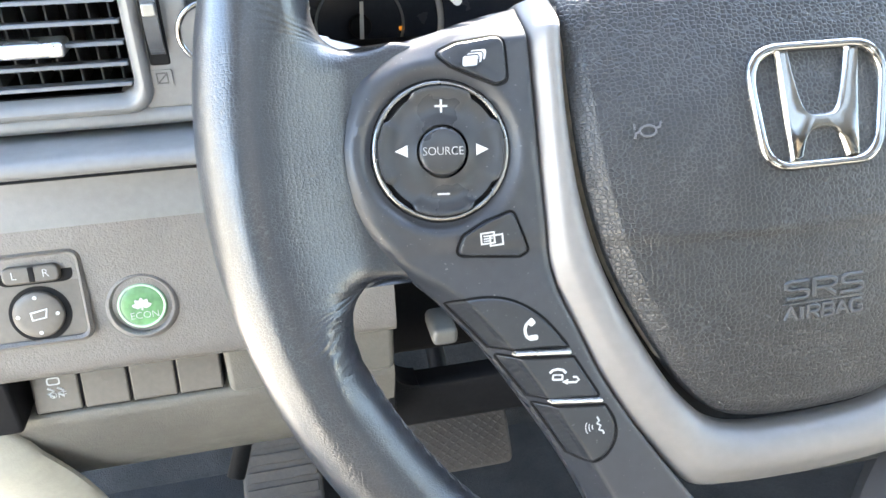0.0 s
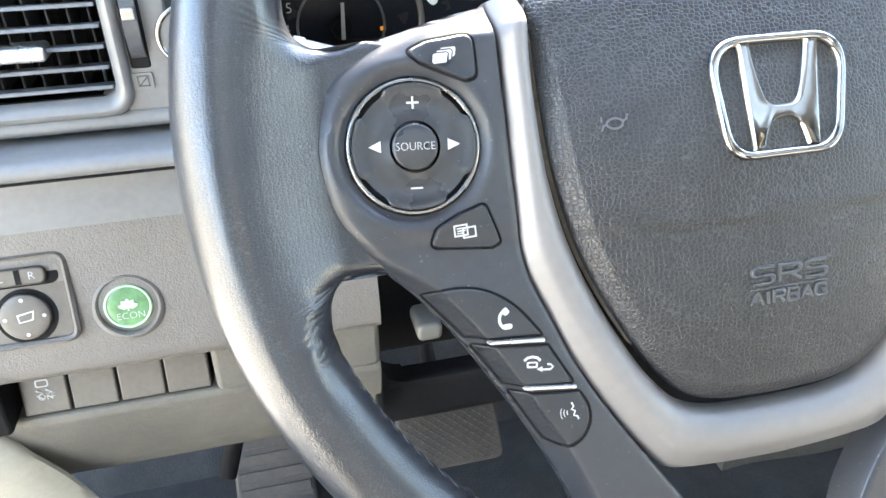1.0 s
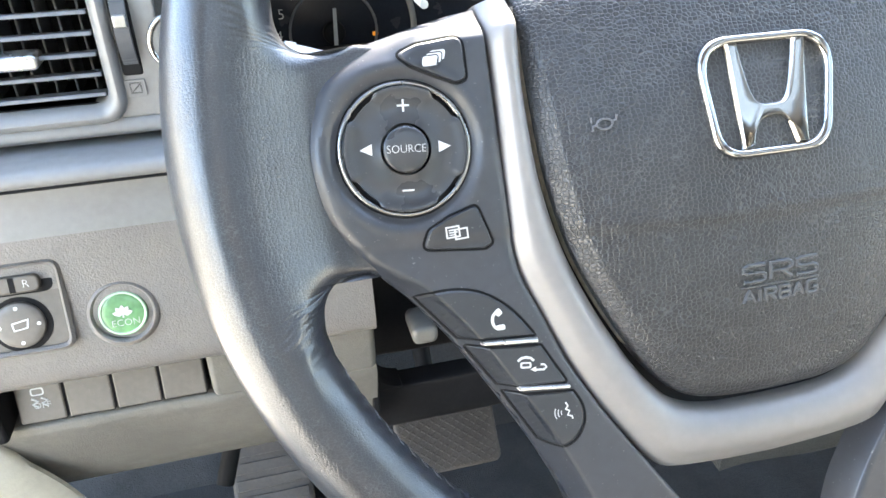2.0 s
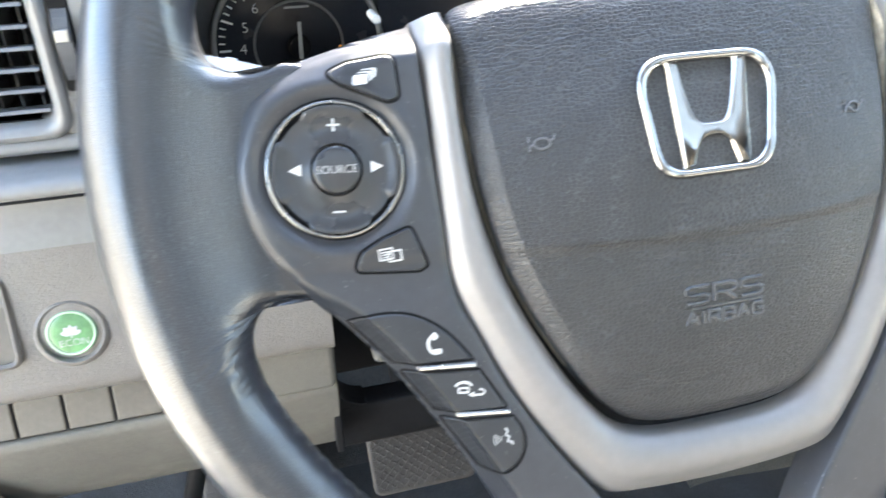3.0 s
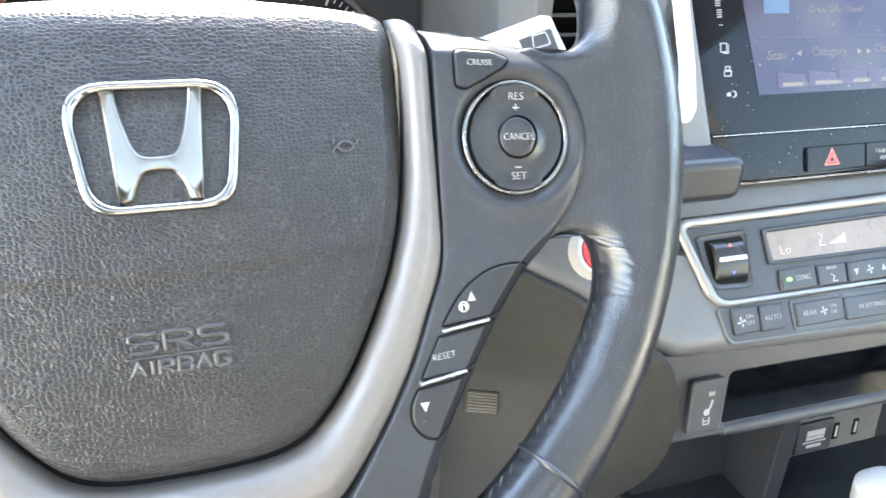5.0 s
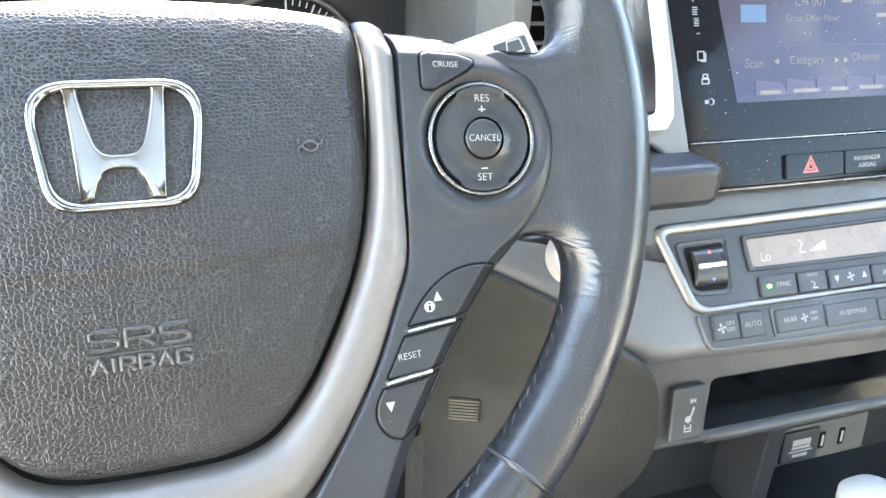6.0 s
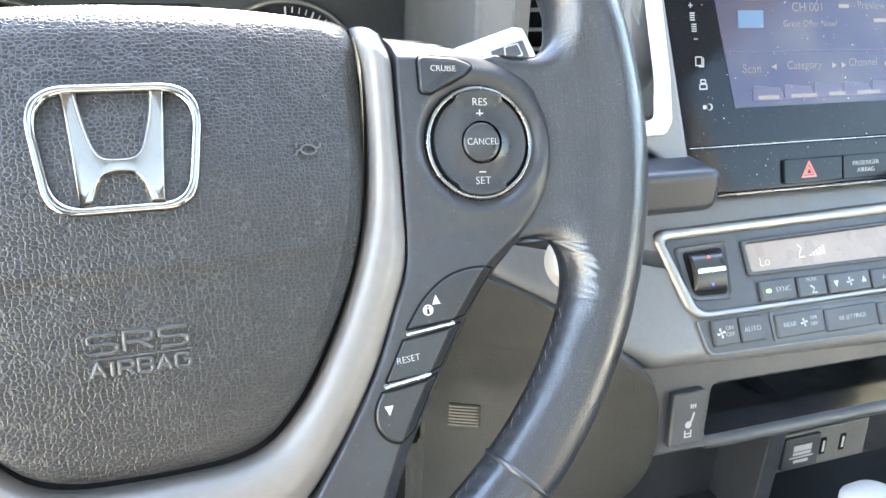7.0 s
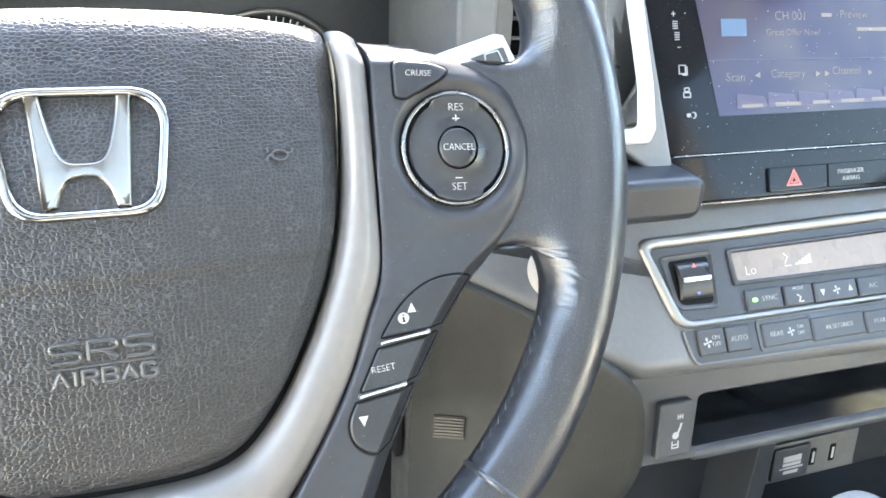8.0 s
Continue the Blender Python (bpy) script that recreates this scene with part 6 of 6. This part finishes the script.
ctext(k, "ON", 0.3455, 0.5078, 0.0040)
ctext(k, "OFF", 0.3455, 0.5042, 0.0040)
k = ckey(0.3538, 0.4980, 0.3735, 0.5125, "dark automatic climate button")
ctext(k, "AUTO", 0.3637, 0.5052, 0.0050)
part("lower_well", slab(cpoly([(0.3810, 0.4955), (0.5800, 0.4915), (0.5800, 0.5098), (0.3800, 0.5128)], 0.003), 0.0008, 0.0018), CLUSTER, climate)
k = ckey(0.3830, 0.4972, 0.4245, 0.5110, "dark rear climate button")
ctext(k, "REAR", 0.3945, 0.5042, 0.0048)
part("fan_icon", moved(fan_icon(0.0030), Matrix.Translation((*cxy(0.4065, 0.5042), 0.0034))), WHITE, k)
ctext(k, "ON", 0.4150, 0.5062, 0.0036)
ctext(k, "OFF", 0.4150, 0.5026, 0.0036)
k = ckey(0.4255, 0.4962, 0.4725, 0.5098, "dark rear settings button")
ctext(k, "RR SETTINGS", 0.4490, 0.5030, 0.0046, 0.9)
k = ckey(0.4735, 0.4952, 0.5200, 0.5088, "dark rear lock button")
ctext(k, "REAR", 0.4860, 0.5020, 0.0046)

start = thing("start_button", "round red engine start button in a silver collar", "button", on_plane(0.2190, 0.5745, 0.092, 0.62, 0.575))
part("collar", loft([[(r * math.cos(a), r * math.sin(a), z) for a in np.linspace(0, 2 * math.pi, 56, endpoint=False)] for r, z in ((0.0160, -0.004), (0.0152, 0.0025), (0.0140, 0.0045), (0.0118, 0.0042), (0.0108, 0.001))], close_cols=True), PALE, start, "pale silver collar")
part("red_ring", ([Vector(v) * 0.001 for v in ring_geo(9.8, 1.1, 2.6)[0]], ring_geo(9.8, 1.1, 2.6)[1]), RED, start)
part("cap", ([Vector(v) * 0.001 for v in knob_geo(9.0, 2.2)[0]], knob_geo(9.0, 2.2)[1]), RED, start, "glossy red cap")
part("bars", bars([(-0.0050, -0.0030, 0.0050, -0.0014), (-0.0055, 0.0000, 0.0055, 0.0014)], 0.0028), BLACK, start)

LW = (0.097, 0.20, 0.45)
L_UP = math.sqrt(1 + 0.04)
lower = thing("lower_stack", "dark plastic lower stack with open storage slot", "console", on_plane(0.30, 0.44, *LW))


def lxy(x, z):
    return (x - 0.30, (z - 0.44) * L_UP)


part("slot_bezel", frame2(rounded([lxy(0.298, 0.4165), lxy(0.62, 0.4080), lxy(0.62, 0.4800), lxy(0.284, 0.4850)], [0.006, 0.002, 0.002, 0.004], 6), rounded([lxy(0.3428, 0.4235), lxy(0.62, 0.4205), lxy(0.62, 0.4560), lxy(0.3470, 0.4612)], [0.003, 0.002, 0.002, 0.005], 6), -0.030, -0.001, 0.0025), PANELGREY, lower, "blue-grey surround of the storage slot")
part("slot_lip", tube([(*lxy(x, 0.4180 - 0.012 * (x - 0.342)), -0.0055) for x in (0.3425, 0.3450, 0.36, 0.45, 0.55, 0.62)], [0.002, 0.0050, 0.0058, 0.0058, 0.0058, 0.0058], 14), PANELGREY, lower, "rounded shelf lip")
part("slot_floor", slab([lxy(0.335, 0.4100), lxy(0.62, 0.4040), lxy(0.62, 0.4150), lxy(0.335, 0.4220)], -0.125, -0.014), BUTTON, lower)
part("slot_ceiling", join(slab([lxy(0.335, 0.4620), lxy(0.62, 0.4575), lxy(0.62, 0.4700), lxy(0.335, 0.4740)], -0.125, -0.031), slab([lxy(0.330, 0.405), lxy(0.3425, 0.405), lxy(0.3425, 0.47), lxy(0.330, 0.47)], -0.125, -0.031)), BLACK, lower)
part("slot_back", slab([lxy(0.30, 0.40), lxy(0.62, 0.40), lxy(0.62, 0.48), lxy(0.30, 0.48)], -0.13, -0.12), BUTTON, lower)
seat_b = thing("seat_heater_button", "dark seat heater button with white icon", "button", on_plane(0.3235, 0.4430, *LW))
part("cap", slab(rounded([(-0.0150, -0.0190), (0.0120, -0.0195), (0.0150, 0.0150), (0.0128, 0.0205), (-0.0128, 0.0205)], [0.002, 0.002, 0.004, 0.003, 0.003], 4), -0.004, 0.0050, 0.0018, 4), PANELGREY, seat_b)
part("seat_icon", join(*[moved(g, Matrix.Translation((0.0005, 0, 0.0048))) for g in (
    slab(box2(-0.0040, -0.0130, 0.0018, -0.0120), 0, 0.0003), slab(box2(-0.0040, -0.0130, -0.0030, -0.0075), 0, 0.0003), slab(box2(0.0008, -0.0130, 0.0018, -0.0075), 0, 0.0003), slab(box2(-0.0040, -0.0105, 0.0018, -0.0097), 0, 0.0003),
    slab(circle(-0.0010, -0.0035, 0.0026, 16), 0, 0.0003), tube([(0.0006, -0.0025, 0.0001), (0.0022, 0.0010, 0.0001), (0.0034, 0.0050, 0.0001)], 0.0011, 6, flat=0.2),
    slab(box2(0.0, 0.0080, 0.0008, 0.0115), 0, 0.0003), slab(box2(0.0018, 0.0080, 0.0026, 0.0115), 0, 0.0003), slab(box2(0.0, 0.0094, 0.0046, 0.0102), 0, 0.0003), slab(box2(0.0038, 0.0080, 0.0046, 0.0115), 0, 0.0003))]), GREYPRINT, seat_b)
socket = thing("socket_panel", "grey power socket panel in the console cubby", "socket panel", on_plane(0.532, 0.328, 0.150, 0.1, 0.32))
part("plate", slab(box2(-0.054, -0.019, 0.054, 0.019, 0.002), -0.02, 0.0, 0.001), material("socket_grey", (0.09, 0.09, 0.088), 0.5, mottle=0.12), socket)
part("flap", slab(box2(-0.0445, -0.016, -0.004, 0.016, 0.002), 0.0, 0.003, 0.001), SATIN, socket)
part("label_bars", bars([(-0.034, 0.002, -0.014, 0.008), (-0.034, -0.002, -0.014, 0.001), (-0.037, -0.005, -0.011, -0.0035), (-0.032, -0.010, -0.016, -0.007)], 0.0034), GREYPRINT, socket)
for x in (-0.0005, 0.022):
    part("usb_port", slab(box2(x, -0.009, x + 0.006, 0.008, 0.001), 0.0, 0.0008), BLACK, socket)
    part("port_tongue", slab(box2(x + 0.002, -0.006, x + 0.004, 0.005), 0.0008, 0.0014), WHITE, socket)
part("cubby", join(block(0.34, 0.17, 0.26, 0.66, 0.19, 0.42, 0.004), block(0.33, -0.10, 0.262, 0.66, 0.19, 0.285, 0.004), block(0.435, 0.120, 0.285, 0.452, 0.18, 0.41, 0.003)), BUTTON, dash)
part("tunnel", block(0.33, -0.9, 0.0, 0.66, 0.20, 0.262, 0.02), BUTTON, dash)
shifter = thing("gear_selector", "pale grey gear selector knob", "gear selector", pose(0.468, 0.045, 0.28))
part("shaft", tube([(0, 0, 0), (0, 0, 0.07)], 0.009, 14), BLACK, shifter)
part("knob", tube([(0, 0, 0.055), (0, 0, 0.062), (0, 0, 0.075), (0, 0, 0.09), (0, 0, 0.099), (0, 0, 0.102)], [0.012, 0.019, 0.024, 0.025, 0.018, 0.006], 24), PALE, shifter)
part("passenger_dash", block(0.62, 0.11, 0.46, 1.18, 0.5, 0.83, 0.03), DASH, dash)

# ---- footwell ----
brake = thing("brake_pedal", "worn ribbed rubber brake pedal pad on a black arm", "pedal", Matrix.Translation((-0.020, 0.372, 0.176)) @ Matrix.Rotation(radians(48), 4, "X"))
part("pad", slab(box2(-0.056, -0.034, 0.056, 0.034, 0.010), -0.012, 0.0, 0.003), RUBBER, brake)


def clipped(ang, c, hx, hy):
    """Ends of the line across a rectangle at the distance c from its middle."""
    n, d = Vector((-math.sin(ang), math.cos(ang))), Vector((math.cos(ang), math.sin(ang)))
    lo, hi = -9.0, 9.0
    for p, q, h in ((n.x * c, d.x, hx), (n.y * c, d.y, hy)):
        a, b = sorted(((-h - p) / q, (h - p) / q))
        lo, hi = max(lo, a), min(hi, b)
    return n * c + d * lo, n * c + d * hi, hi - lo


for ang in (radians(40), radians(140)):
    for i in range(-9, 10):
        p, q, length = clipped(ang, i * 0.0072, 0.0525, 0.0305)
        if length > 0.006:
            part("rib", moved(slab(box2(-length / 2, -0.0010, length / 2, 0.0010), -0.001, 0.0017, 0.0004), Matrix.Translation(((p.x + q.x) / 2, (p.y + q.y) / 2, 0)) @ Matrix.Rotation(ang, 4, "Z")), RUBBER, brake)
part("arm", tube([(0, 0.0, -0.012), (0, 0.08, -0.07), (0, 0.30, -0.10)], 0.011, 10), BLACK, brake)
rest = thing("foot_rest", "ribbed rubber foot rest on the floor", "foot rest", Matrix.Translation((-0.215, 0.47, 0.13)) @ Matrix.Rotation(radians(45), 4, "X"))
part("pad", slab(box2(-0.045, -0.10, 0.045, 0.10, 0.012), -0.02, 0.0, 0.004), RUBBER, rest)
for i in range(10):
    part("rib", slab(box2(-0.040, -0.088 + i * 0.019, 0.040, -0.076 + i * 0.019), -0.0004, 0.003, 0.001), RUBBER, rest)
part("block", slab(box2(-0.04, -0.09, 0.04, 0.09), -0.14, -0.02), BLACK, rest)
lever2 = part("hood_release", tube(spline([(-0.245, 0.30, 0.25), (-0.232, 0.32, 0.285), (-0.222, 0.33, 0.33)], 6), 0.008, 10), BLACK)
tagged(lever2, "black curved release lever under the dash", "lever")
